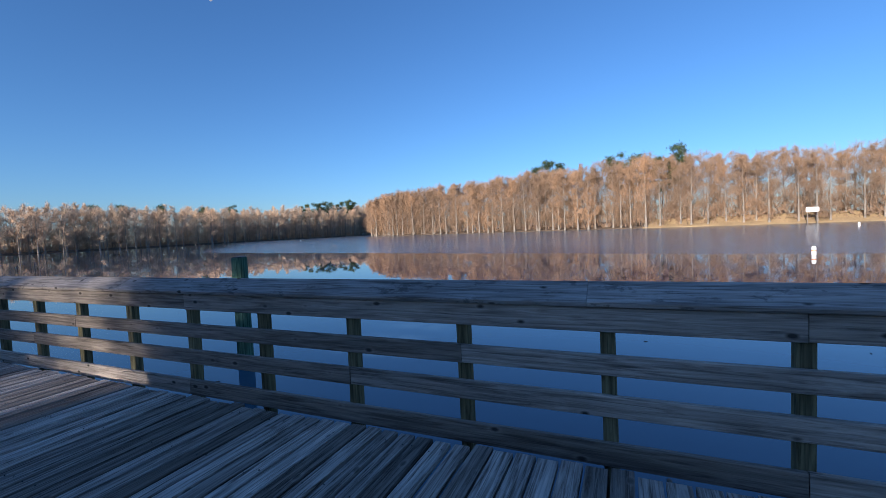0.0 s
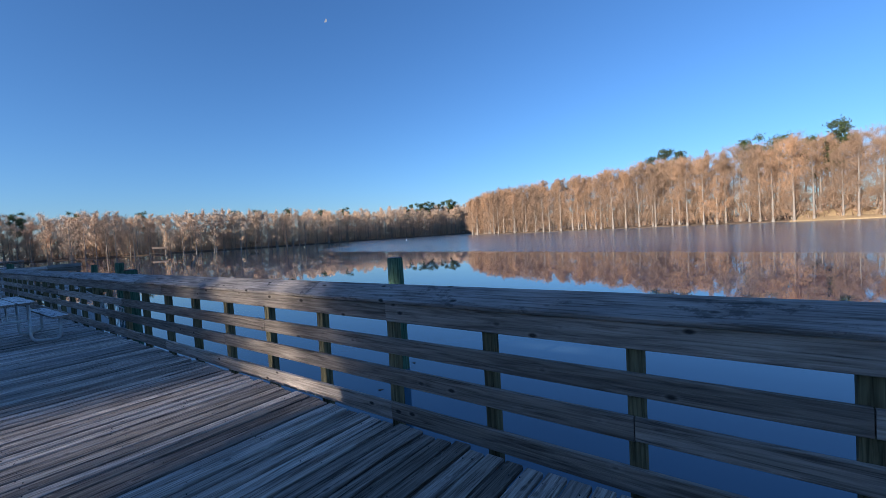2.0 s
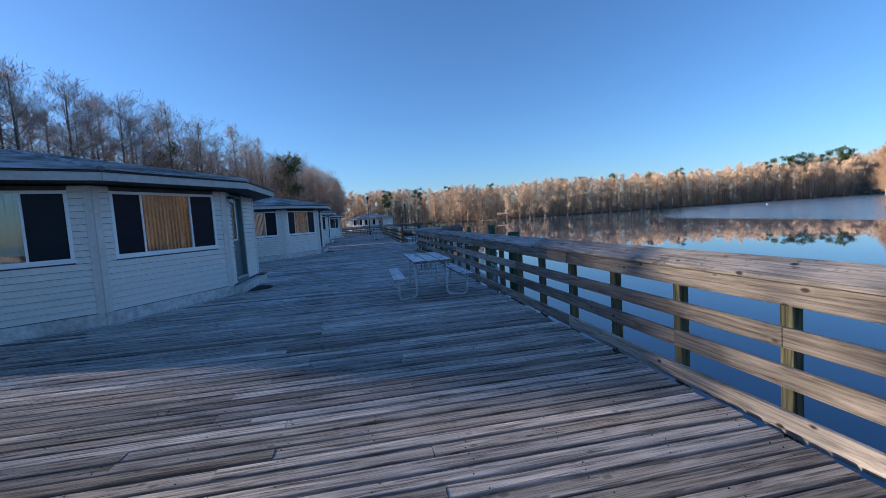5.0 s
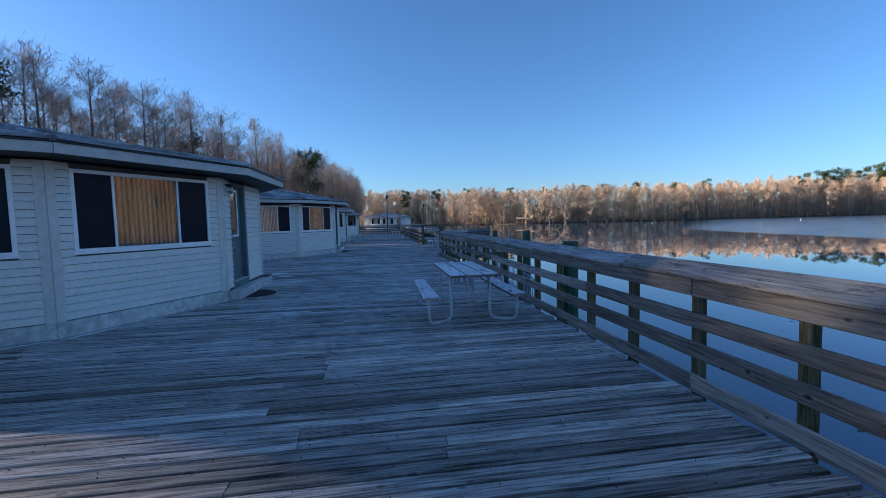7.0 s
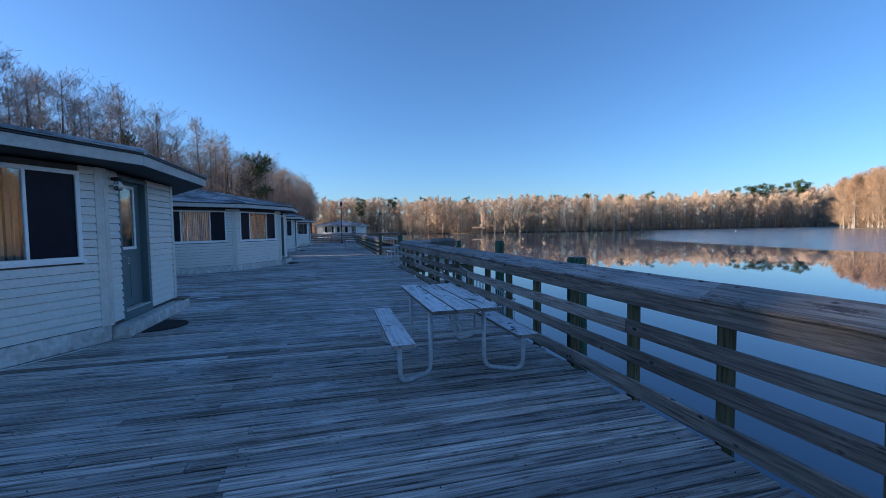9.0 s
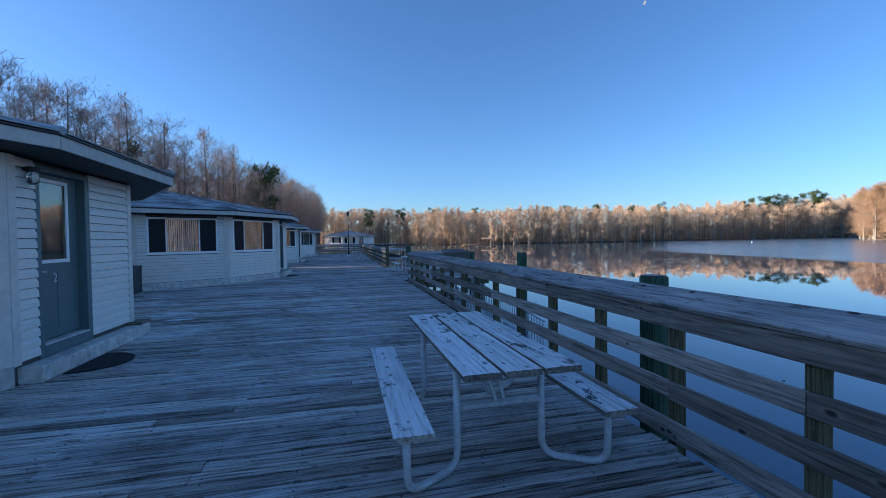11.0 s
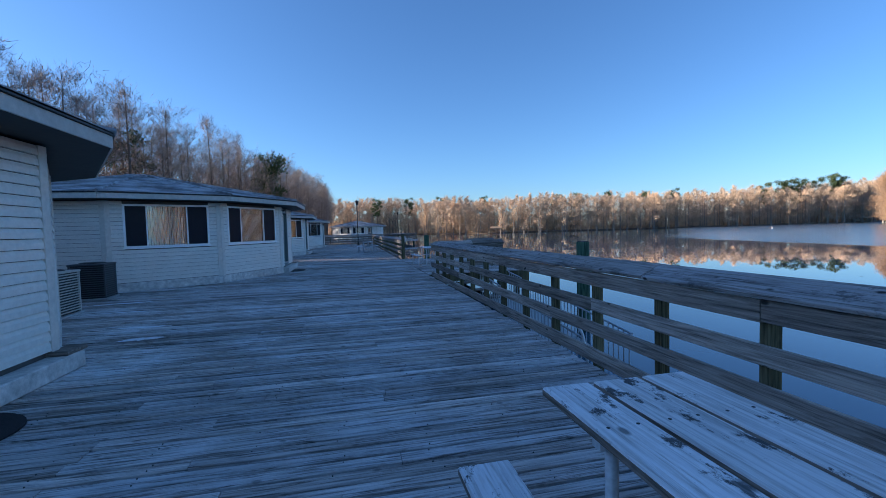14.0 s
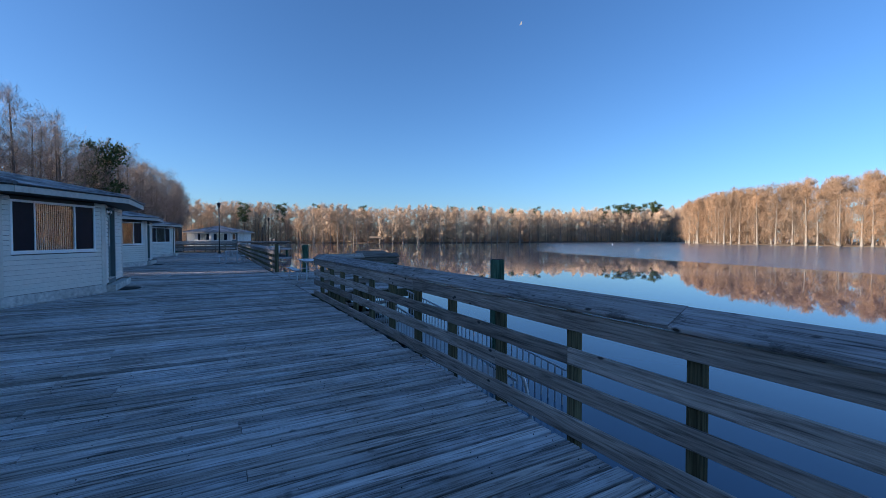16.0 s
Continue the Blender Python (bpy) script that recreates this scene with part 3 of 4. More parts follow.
def picnic_table(m, label):
    t = thing("picnic_table", m, label, "picnic table", "picnic tables on the deck")
    half = 0.985
    def board(name, x, w, z0, z1):
        o = part(name, Geo().box(x - w, x + w, -half, half, z0, z1, 0.006), M_TABLE, t)
        o.data.materials.append(M_RAIL)
        for f in o.data.polygons:
            f.material_index = 0 if f.normal.z > 0.3 else 1

    for x in (-0.252, 0.0, 0.252):
        board("tabletop_plank", x, 0.114, 0.714, 0.752)
    for s in (-1, 1):
        board("bench", s * 0.645, 0.115, 0.412, 0.45)
    for e in (-1, 1):
        y, yb = e * 0.58, e * 0.80
        for s in (-1, 1):
            part("leg_pipe", Geo().tube(bend([(s * 0.30, y, 0.712), (s * 0.30, y, 0.024), (s * 0.665, yb, 0.024), (s * 0.665, yb, 0.411)], 0.12, 6), 0.024, 10), M_GALV, t, smooth=True)
        part("cross_bar", Geo().box(-0.28, 0.28, y - 0.03, y + 0.03, 0.40, 0.43, 0.004), M_GALV, t)
        part("top_batten", Geo().box(-0.36, 0.36, y - 0.025, y + 0.025, 0.685, 0.7135), M_GALV, t)
        for s in (-1, 1):
            part("diagonal_brace", Geo().tube([(s * 0.03, y, 0.43), (s * 0.05, y - e * 0.36, 0.71)], 0.014, 8), M_GALV, t, smooth=True)
    bolt = Geo().lathe([(0.007, 0.75), (0.007, 0.7535), (0.004, 0.7545)], 8).mesh("bolt_head", M_DARK)
    for x in (-0.252, 0.0, 0.252):
        for e in (-1, 1):
            for dx in (-0.06, 0.06):
                place("bolt_head", bolt, t, pose(x + dx, e * 0.58, 0))
    return t


table = picnic_table(pose(1.63, 12.61, 0), "frosted grey plank picnic table on a galvanised pipe frame")
for px, py, rz in ((1.62, 42.6, 0), (3.75, 29.3, 0)):
    o = copy_thing(table, pose(px, py, 0, 0, 0, rz))
    o["label"] = "frosted picnic table standing near the dock opening" if px > 2 else "frosted picnic table farther along the deck"

# ---- lamps on poles ----


def street_lamp(x, y, z, h, label):
    t = thing("street_lamp", pose(x, y, z), label, "street lamp")
    part("base", Geo().lathe([(0.13, 0), (0.13, 0.12), (0.08, 0.3), (0.06, 0.5)], 12), M_DARK, t, smooth=True)
    part("pole", Geo().lathe([(0.055, 0.45), (0.045, h - 0.55)], 10), M_DARK, t, smooth=True)
    part("lantern", Geo().lathe([(0.05, h - 0.56), (0.11, h - 0.5), (0.17, h - 0.16), (0.17, h - 0.14)], 8), M_DARK, t)
    part("lantern_cap", Geo().lathe([(0.22, h - 0.139), (0.2, h - 0.1), (0.06, h - 0.02), (0.02, h + 0.05)], 8), M_DARK, t)


street_lamp(1.25, 62.0, 0, 5.2, "tall dark metal lantern lamp at the end of the deck")
street_lamp(8.7, 86.6, -0.4, 5.3, "distant dark metal lantern lamp on the pier")
street_lamp(14.0, 150.0, -0.4, 5.3, "distant dark metal lantern lamp by the shore")

# ---- cabins ----
SIDES = [2.62, 2.81, 2.81] * 4
R_IN = (2.62 + 2 * 2.81 * (0.5 + math.sqrt(0.75))) / 2


def cabin_ring(grow=0.0):
    """Corners of the twelve-sided plan, anticlockwise, the door's wall first."""
    p = Vector((R_IN, -1.31))
    ring = []
    for k in range(12):
        ring.append(p.copy())
        a = radians(90 + 30 * k)
        p = p + Vector((math.cos(a), math.sin(a))) * SIDES[k]
    if grow:
        out = []
        for k in range(12):
            a0, a1 = radians(90 + 30 * (k - 1)), radians(90 + 30 * k)
            n0, n1 = Vector((math.sin(a0), -math.cos(a0))), Vector((math.sin(a1), -math.cos(a1)))
            out.append(ring[k] + (n0 + n1) / (1 + n0.dot(n1)) * grow)
        return out
    return ring


WALL_Z0, WALL_Z1 = 0.24, 2.50
LAP = 0.113
# H0 over H2 leaves a slot under each board, drawn as its shadow line.
H1, H2, H0 = LAP * 0.62, LAP + 0.001, 0.008
siding_unit = Geo().add([(0, 0, H0), (1, 0, H0), (1, -0.034, H0), (0, -0.034, H0), (0, -0.031, H1), (1, -0.031, H1), (0, -0.012, H2), (1, -0.012, H2), (0, 0, H2), (1, 0, H2)],
                        [(0, 1, 2, 3), (3, 2, 5, 4), (4, 5, 7, 6), (6, 7, 9, 8), (1, 9, 7, 5, 2), (0, 3, 4, 6, 8)]).mesh("siding_board", M_SIDING)


def face_matrix(ring, k):
    """Local frame of a wall: x along it, -y outward, z up."""
    p, q = ring[k], ring[(k + 1) % 12]
    d = (q - p).normalized()
    return Matrix(((d.x, -d.y, 0, p.x), (d.y, d.x, 0, p.y), (0, 0, 1, 0), (0, 0, 0, 1)))


def window(parent, m, u0, u1, z0, z1, cover, name):
    """A white three-light sliding window with blinds behind the middle light."""
    w = place(name, None, parent, m)
    w.empty_display_size = 0.1
    f = Geo()
    t = 0.055
    for a in ((u0, u1, z0, z0 + t), (u0, u1, z1 - t, z1)):
        f.box(a[0], a[1], -0.035, 0.05, a[2], a[3], 0.004)
    for a in ((u0, u0 + t), (u1 - t, u1)):
        f.box(a[0], a[1], -0.034, 0.05, z0 + t, z1 - t, 0.004)
    part("window_frame", f, M_WHITE, w)
    part("window_sill", Geo().box(u0 - 0.02, u1 + 0.02, -0.05, -0.0355, z0 - 0.03, z0 + 0.02, 0.004), M_WHITE, w)
    a, b = u0 + (u1 - u0) * 0.255, u0 + (u1 - u0) * 0.725
    for x in (a, b):
        part("mullion", Geo().box(x - 0.018, x + 0.018, -0.022, 0.03, z0 + t, z1 - t, 0.003), M_WHITE, w)
    for i, (c, d) in enumerate(((u0 + t, a - 0.018), (a + 0.018, b - 0.018), (b + 0.018, u1 - t))):
        off = 0.0 if i == 1 else 0.012
        gl = part("pane", Geo().box(c, d, off, off + 0.006, z0 + t, z1 - t), M_GLASS, w)
        gl.visible_shadow = False
        if i != 1:
            part("insect_screen", Geo().box(c, d, -0.006, -0.003, z0 + t, z1 - t), M_SCREEN, w)
    if cover:
        mat_, lo, hi, cw = cover
        c = Geo()
        x0, x1 = u0 + t + (u1 - u0 - 2 * t) * lo, u0 + t + (u1 - u0 - 2 * t) * hi
        n = max(2, int((x1 - x0) / cw))
        for i in range(n):
            x = x0 + (x1 - x0) * i / n
            ww = (x1 - x0) / n
            y0, y1 = 0.075, 0.075 + 0.45 * ww
            c.add([(x, y0, z0 + 0.03), (x + ww * 0.84, y1, z0 + 0.03), (x + ww * 0.84, y1, z1 - 0.03), (x, y0, z1 - 0.03),
                   (x, y0 + 0.003, z0 + 0.03), (x + ww * 0.84, y1 + 0.003, z0 + 0.03), (x + ww * 0.84, y1 + 0.003, z1 - 0.03), (x, y0 + 0.003, z1 - 0.03)],
                  [(0, 1, 2, 3), (7, 6, 5, 4), (3, 2, 6, 7), (1, 0, 4, 5), (0, 3, 7, 4), (2, 1, 5, 6)])
        part("blind", c, mat_, w)
    return w


def cabin(cx, cy, label, covers, number, detailed, rz=0.0):
    top = thing("cabin", pose(cx, cy, 0, 0, 0, rz), label, "cabin", "cabins along the deck")
    ring = cabin_ring()
    win = {11: (0.28, 2.52, 1.20, 2.42), 10: (0.38, 2.50, 1.20, 2.42)}
    DOOR = (0.42, 1.47, 0.0, 2.46)
    siding_far = Geo()
    for k in range(12):
        m = face_matrix(ring, k)
        ln = SIDES[k]
        op = win.get(k) or (DOOR if k == 0 else None)
        wall = Geo()
        T = 0.12
        if op:
            a, b, z0, z1 = op
            for box in ((0, a, 0, WALL_Z1), (b, ln, 0, WALL_Z1), (a, b, z1, WALL_Z1), (a, b, 0, max(z0, 0.2))):
                wall.box(box[0], box[1], 0, T, box[2], box[3])
        else:
            wall.box(0, ln, 0, T, 0, WALL_Z1)
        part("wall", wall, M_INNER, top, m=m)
        # lapped siding; the dark wall in the slots stands in for lap shadows
        z = WALL_Z0
        while z < WALL_Z1 - 0.03:
            spans = [(0.0, ln)]
            if op and z + LAP > op[2] + 0.01 and z < op[3] - 0.01:
                spans = [(0.0, op[0]), (op[1], ln)]
            for a, b in spans:
                if b - a < 0.03:
                    continue
                if detailed and k in (0, 9, 10, 11):
                    s = place("siding_board", siding_unit, top, m @ Matrix.Translation((a, -0.002, z)) @ Matrix.Diagonal((b - a, 1, 1, 1)))
                else:
                    mm = m @ Matrix.Translation((a, -0.002, z)) @ Matrix.Diagonal((b - a, 1, 1, 1))
                    siding_far.add([mm @ v.co for v in siding_unit.vertices], [tuple(p.vertices) for p in siding_unit.polygons])
            z += LAP
        # corner boards, one on each side of the corner
        if k in (0, 1, 9, 10, 11):
            for c0, c1 in ((-0.007, 0.11), (ln - 0.11, ln + 0.007)):
                part("corner_board", Geo().box(c0, c1, -0.042, -0.001, WALL_Z0 - 0.02, WALL_Z1, 0.004), M_TRIM, top, m=m)
        # plinth
        if k != 0:
            part("plinth_board", Geo().box(-0.01, ln + 0.01, -0.05, -0.0005, 0.003, 0.235, 0.008), M_PLINTH, top, m=m)
        if k in win and k in (1, 2, 9, 10, 11, 4, 8):
            a, b, z0, z1 = win[k]
            wcov = covers.get(k, (M_PALE, 0.26, 0.74, 0.07))
            window(top, m, a, b, z0, z1, wcov, "window")
    part("siding", siding_far, M_SIDING, top)
    # doorstep
    m0 = face_matrix(ring, 0)
    part("doorstep", Geo().box(0.1, 2.72, -0.235, -0.0005, 0.003, 0.19, 0.012), M_PLINTH, top, m=m0)
    part("step_end", Geo().box(2.45, 2.80, -0.22, 0.0, 0.192, 0.235, 0.006), M_RAILX, top, m=m0)
    # door, set back in its frame
    d = place("door", None, top, m0)
    d["label"] = "slate green panel door with a large upper light"
    part("door_leaf", Geo().box(0.50, 1.37, 0.075, 0.118, 0.37, 1.30, 0.004).box(0.50, 1.37, 0.075, 0.118, 2.34, 2.40, 0.004)
         .box(0.50, 0.56, 0.075, 0.118, 1.30, 2.34, 0.003).box(1.17, 1.37, 0.075, 0.118, 1.30, 2.34, 0.003), M_DOOR, d)
    part("door_frame", Geo().box(0.42, 0.495, -0.03, 0.12, 0.2, 2.46, 0.004).box(1.375, 1.47, -0.03, 0.12, 0.2, 2.46, 0.004).box(0.495, 1.375, -0.03, 0.12, 2.402, 2.46, 0.004), M_DOOR, d)
    part("threshold", Geo().box(0.495, 1.375, -0.03, 0.12, 0.2, 0.33, 0.006), M_DOOR, d)
    part("sill_plate", Geo().box(0.495, 1.375, -0.04, 0.10, 0.331, 0.355, 0.004), M_PLINTH, d)
    lf = Geo()
    lf.box(0.56, 1.17, 0.058, 0.076, 1.30, 1.345, 0.003).box(0.56, 1.17, 0.058, 0.076, 2.295, 2.34, 0.003)
    lf.box(0.56, 0.605, 0.058, 0.076, 1.345, 2.295, 0.003).box(1.125, 1.17, 0.058, 0.076, 1.345, 2.295, 0.003)
    part("light_frame", lf, M_WHITE, d)
    gl = part("pane", Geo().box(0.605, 1.125, 0.08, 0.088, 1.345, 2.295), M_GLASS, d)
    gl.visible_shadow = False
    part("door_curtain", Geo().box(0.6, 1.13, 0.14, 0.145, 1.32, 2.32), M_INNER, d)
    for x0, x1, z0, z1 in ((0.62, 0.83, 0.5, 1.18), (0.93, 1.14, 0.5, 1.18)):
        part("raised_panel", Geo().box(x0, x1, 0.068, 0.0745, z0, z1, 0.003), M_DOOR, d)
    part("handle", Geo().tube(bend([(0.55, 0.075, 1.2), (0.55, 0.03, 1.2), (0.66, 0.03, 1.2)], 0.02, 3), 0.011, 8).lathe([(0.03, 0), (0.03, 0.004)], 8, (0, -5)), M_GREY, d)
    if number:
        fc = bpy.data.curves.new("number", "FONT")
        fc.body = number
        fc.size = 0.16
        fc.extrude = 0.002
        fc.align_x = "CENTER"
        txt = new("number", fc)
        dg = bpy.context.evaluated_depsgraph_get()
        me = bpy.data.meshes.new_from_object(txt.evaluated_get(dg))
        bpy.data.objects.remove(txt)
        me.materials.clear()
        me.materials.append(M_NUMBER)
        place("door_number", me, d, pose(0.88, 0.064, 1.06, 90, 0, 0), "pale metal door number " + number)
    # porch lamp beside the door
    lm = place("porch_lamp", None, top, m0)
    part("bracket", Geo().lathe([(0.05, 2.34), (0.06, 2.36), (0.06, 2.40)], 10, (0.26, -0.11)).box(0.23, 0.29, -0.11, -0.03, 2.36, 2.40, 0.005), M_DARK, lm)
    gj = part("glass_jar", Geo().lathe([(0.03, 2.20), (0.055, 2.22), (0.055, 2.31), (0.045, 2.339)], 12, (0.26, -0.11)), M_GLASS, lm, smooth=True)
    # roof: soffit, fascia boards, shingled slopes, hip caps, ridge cap
    ev = cabin_ring(0.60)
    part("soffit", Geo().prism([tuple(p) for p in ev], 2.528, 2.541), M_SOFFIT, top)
    for k in range(12):
        p, q = ev[k], ev[(k + 1) % 12]
        mm = face_matrix(ev, k)
        ln = (q - p).length
        part("fascia", Geo().box(0.0, ln, -0.022, -0.001, 2.525, 2.665, 0.004), M_FASCIA, top, m=mm)
        part("drip_edge", Geo().box(-0.012, ln + 0.012, -0.045, 0.02, 2.667, 2.69, 0.003), M_DARK, top, m=mm)
    APEX = 3.86
    ev2 = cabin_ring(0.655)
    for k in range(12):
        p, q = ev2[k], ev2[(k + 1) % 12]
        courses = 20
        g = Geo()
        V, F = [], []
        for i in range(courses + 1):
            u = i / courses
            z = 2.70 + (APEX - 2.70) * u
            a, b = p.lerp(Vector((0, 0)), u * 0.995), q.lerp(Vector((0, 0)), u * 0.995)
            V += [(*a, z), (*b, z), (*a, z + 0.012), (*b, z + 0.012)]
        for i in range(2 * courses + 1):
            F.append((2 * i, 2 * i + 1, 2 * i + 3, 2 * i + 2))
        g.add(V, F)
        part("roof_slope", g, M_ROOF, top)
    for p in ev2:
        part("hip_cap", Geo().tube([(p.x, p.y, 2.715), (0.3 * p.x / p.length, 0.3 * p.y / p.length, 3.83)], 0.045, 6), M_ROOF, top)
    part("roof_cap", Geo().lathe([(0.32, 3.80), (0.25, 3.86), (0.0, 3.90)], 12), M_ROOF, top)
    return top


CAB = (-8.0, 16.10)
tan = (M_BLIND, 0.26, 0.74, 0.075)
cabin(CAB[0], CAB[1], "beige lap-sided round cabin with white windows and shingled roof", {11: tan, 10: (M_NAVY, 0.0, 1.0, 0.1)}, "2", True)
cabin(CAB[0] + 0.72, CAB[1] + 13.85, "beige round cabin with pale curtains and frosted roof", {11: (M_PALE, 0.26, 0.74, 0.05), 10: (M_PALE, 0.2, 0.76, 0.06)}, "3", True)
cabin(CAB[0] + 0.15, CAB[1] + 27.6, "beige round cabin farther along the deck", {11: tan}, "", False)
cabin(CAB[0] + 0.45, CAB[1] + 41.4, "beige round cabin near the end of the deck", {}, "", False)
# Out of view; added to close the row and bound the sun strip.
cabin(CAB[0] - 0.7, CAB[1] - 14.6, "unseen beige round cabin added behind the start of the walk", {}, "", False)
cabin(1.9, 101.0, "distant round cabin beyond the end of the deck", {}, "", False, -60)
pier = thing("pier_deck", pose(0, 0, 0), "distant timber pier deck on dark piles", "deck")
part("deck_slab", Geo().box(-8, 12.2, 86.0, 112, -0.3, -0.02), M_DECK, pier)
part("support_pile", Geo().lathe([(0.15, -3), (0.15, -0.3)], 8, (11.5, 87)).lathe([(0.15, -3), (0.15, -0.3)], 8, (5, 87)).lathe([(0.15, -3), (0.15, -0.3)], 8, (-4, 87)), M_PILE, pier)

# frost ridges along the plinths and frost patches on the deck


def frost_patch(x, y, lx, ly, turn, seed, label):
    r3 = random.Random(seed)
    n = 26
    ring_ = [((0.5 + 0.22 * r3.uniform(-1, 1)) * lx * math.cos(2 * math.pi * i / n), (0.5 + 0.22 * r3.uniform(-1, 1)) * ly * math.sin(2 * math.pi * i / n)) for i in range(n)]
    o = place("frost_patch", Geo().prism(ring_, 0.0035, 0.007).mesh("frost_patch", M_FROST))
    o.matrix_world = pose(x, y, 0, 0, 0, turn)
    tagged(o, label, "frost", "frost patches on the deck")


for dx, dy in ((0, 0), (0.72, 13.85)):
    for u, ln, wd in ((0.55, 1.0, 0.08), (1.25, 0.9, 0.06), (2.1, 0.8, 0.05)):
        frost_patch(-4.25 + dx + 0.5 * u + 0.10, 12.36 + dy + 0.866 * u - 0.06, ln, wd, 60, int(u * 10), "thin white ridge of frost along the cabin plinth")
    for u, ln, wd in ((0.5, 1.0, 0.07), (1.3, 1.2, 0.08), (2.2, 1.0, 0.06)):
        frost_patch(-4.25 + dx - 0.866 * u + 0.06, 12.36 + dy - 0.5 * u - 0.10, ln, wd, 30, int(u * 10) + 4, "thin white ridge of frost along the cabin plinth")
for fx, fy, la, lb, tu in ((-2.55, 18.7, 0.5, 0.16, 10), (-2.9, 19.6, 0.7, 0.14, -5), (-4.6, 22.6, 1.1, 0.12, 5), (-3.9, 21.3, 0.8, 0.10, 0)):
    frost_patch(fx, fy, la, lb, tu, int(fy * 10), "small patch of white frost on the deck boards")

# door mats
for dx, dy in ((0, 0), (0.72, 13.85), (0.15, 27.6)):
    mt = Geo()
    n = 20
    ring_ = [(0.5 * math.sin(math.pi * i / n), -0.47 * math.cos(math.pi * i / n)) for i in range(n + 1)]
    mt.prism(ring_, 0.003, 0.016)
    o = place("door_mat", mt.mesh("door_mat", M_MAT))
    o.matrix_world = pose(-2.60 + dx, 15.66 + dy, 0)
    tagged(o, "dark half-round door mat lying below the doorstep", "door mat", "door mats")

# air conditioners


def air_conditioner(m, casing, label):
    t = thing("air_conditioner", m, label, "air conditioner", "air conditioners between the cabins")
    s, h = 0.36, 0.88
    part("base_pad", Geo().box(-s - 0.03, s + 0.03, -s - 0.03, s + 0.03, 0.003, 0.045, 0.006), M_GREY, t)
    part("coil", Geo().box(-s + 0.03, s - 0.03, -s + 0.03, s - 0.03, 0.046, h - 0.04), M_DARK, t)
    for a in (-1, 1):
        for b in (-1, 1):
            part("corner_post", Geo().box(a * s - 0.035 * (a > 0) - 0.0, a * s + 0.035 * (a < 0), b * s - 0.035 * (b > 0), b * s + 0.035 * (b < 0), 0.046, h - 0.04, 0.006), casing, t)
    for i in range(15):
        z = 0.08 + i * 0.051
        for a in (-1, 1):
            part("louvre", Geo().box(-s + 0.036, s - 0.036, a * s - 0.012 * (a > 0), a * s + 0.012 * (a < 0), z, z + 0.022, 0.003), casing, t)
            part("louvre", Geo().box(a * s - 0.012 * (a > 0), a * s + 0.012 * (a < 0), -s + 0.036, s - 0.036, z, z + 0.022, 0.003), casing, t)
    part("top_panel", Geo().box(-s - 0.01, s + 0.01, -s - 0.01, s + 0.01, h - 0.039, h, 0.012), casing, t)
    part("fan_grille", Geo().lathe([(0.27, h + 0.001), (0.27, h + 0.015), (0.22, h + 0.03), (0.04, h + 0.035)], 20), M_DARK, t)


air_conditioner(pose(-5.78, 23.78, 0, 0, 0, 8), M_ACBODY, "dark louvred air conditioner standing on the deck")
air_conditioner(pose(-5.22, 21.25, 0, 0, 0, 3), M_ACPALE, "pale louvred air conditioner beside the cabin")

# ---- trees ----


def sliver_crown(rng, centres, dirs, spread, lengths, width):
    """Many thin triangles: one at each centre, along dirs."""
    n = len(centres)
    L = rng.uniform(lengths[0], lengths[1], n)[:, None]
    d = dirs / np.linalg.norm(dirs, axis=1, keepdims=True)
    s = np.cross(d, rng.normal(size=(n, 3)))
    s /= np.linalg.norm(s, axis=1, keepdims=True) + 1e-6
    w = rng.uniform(width[0], width[1], n)[:, None]
    V = np.empty((n, 3, 3))
    V[:, 0] = centres - s * w * 0.5
    V[:, 1] = centres + s * w * 0.5
    V[:, 2] = centres + d * L
    return V.reshape(-1, 3), np.arange(3 * n).reshape(-1, 3)


def limb_tris(p, q, r0, r1, n=3):
    """A tapered stick as triangles."""
    p, q = np.asarray(p, float), np.asarray(q, float)
    d = q - p
    d /= np.linalg.norm(d) + 1e-9
    s = np.cross(d, (0.3, 0.9, 0.2))
    s /= np.linalg.norm(s)
    t = np.cross(d, s)
    a = np.arange(n) * 2 * np.pi / n
    ring = np.cos(a)[:, None] * s + np.sin(a)[:, None] * t
    V = np.vstack((p + ring * r0, q + ring * r1))
    F = []
    for i in range(n):
        j = (i + 1) % n
        F += [(i, j, n + j), (i, n + j, n + i)]
    return V, np.array(F)


def join(chunks):
    V, F, k = [], [], 0
    for v, f in chunks:
        V.append(v)
        F.append(f + k)
        k += len(v)
    return np.vstack(V), np.vstack(F)


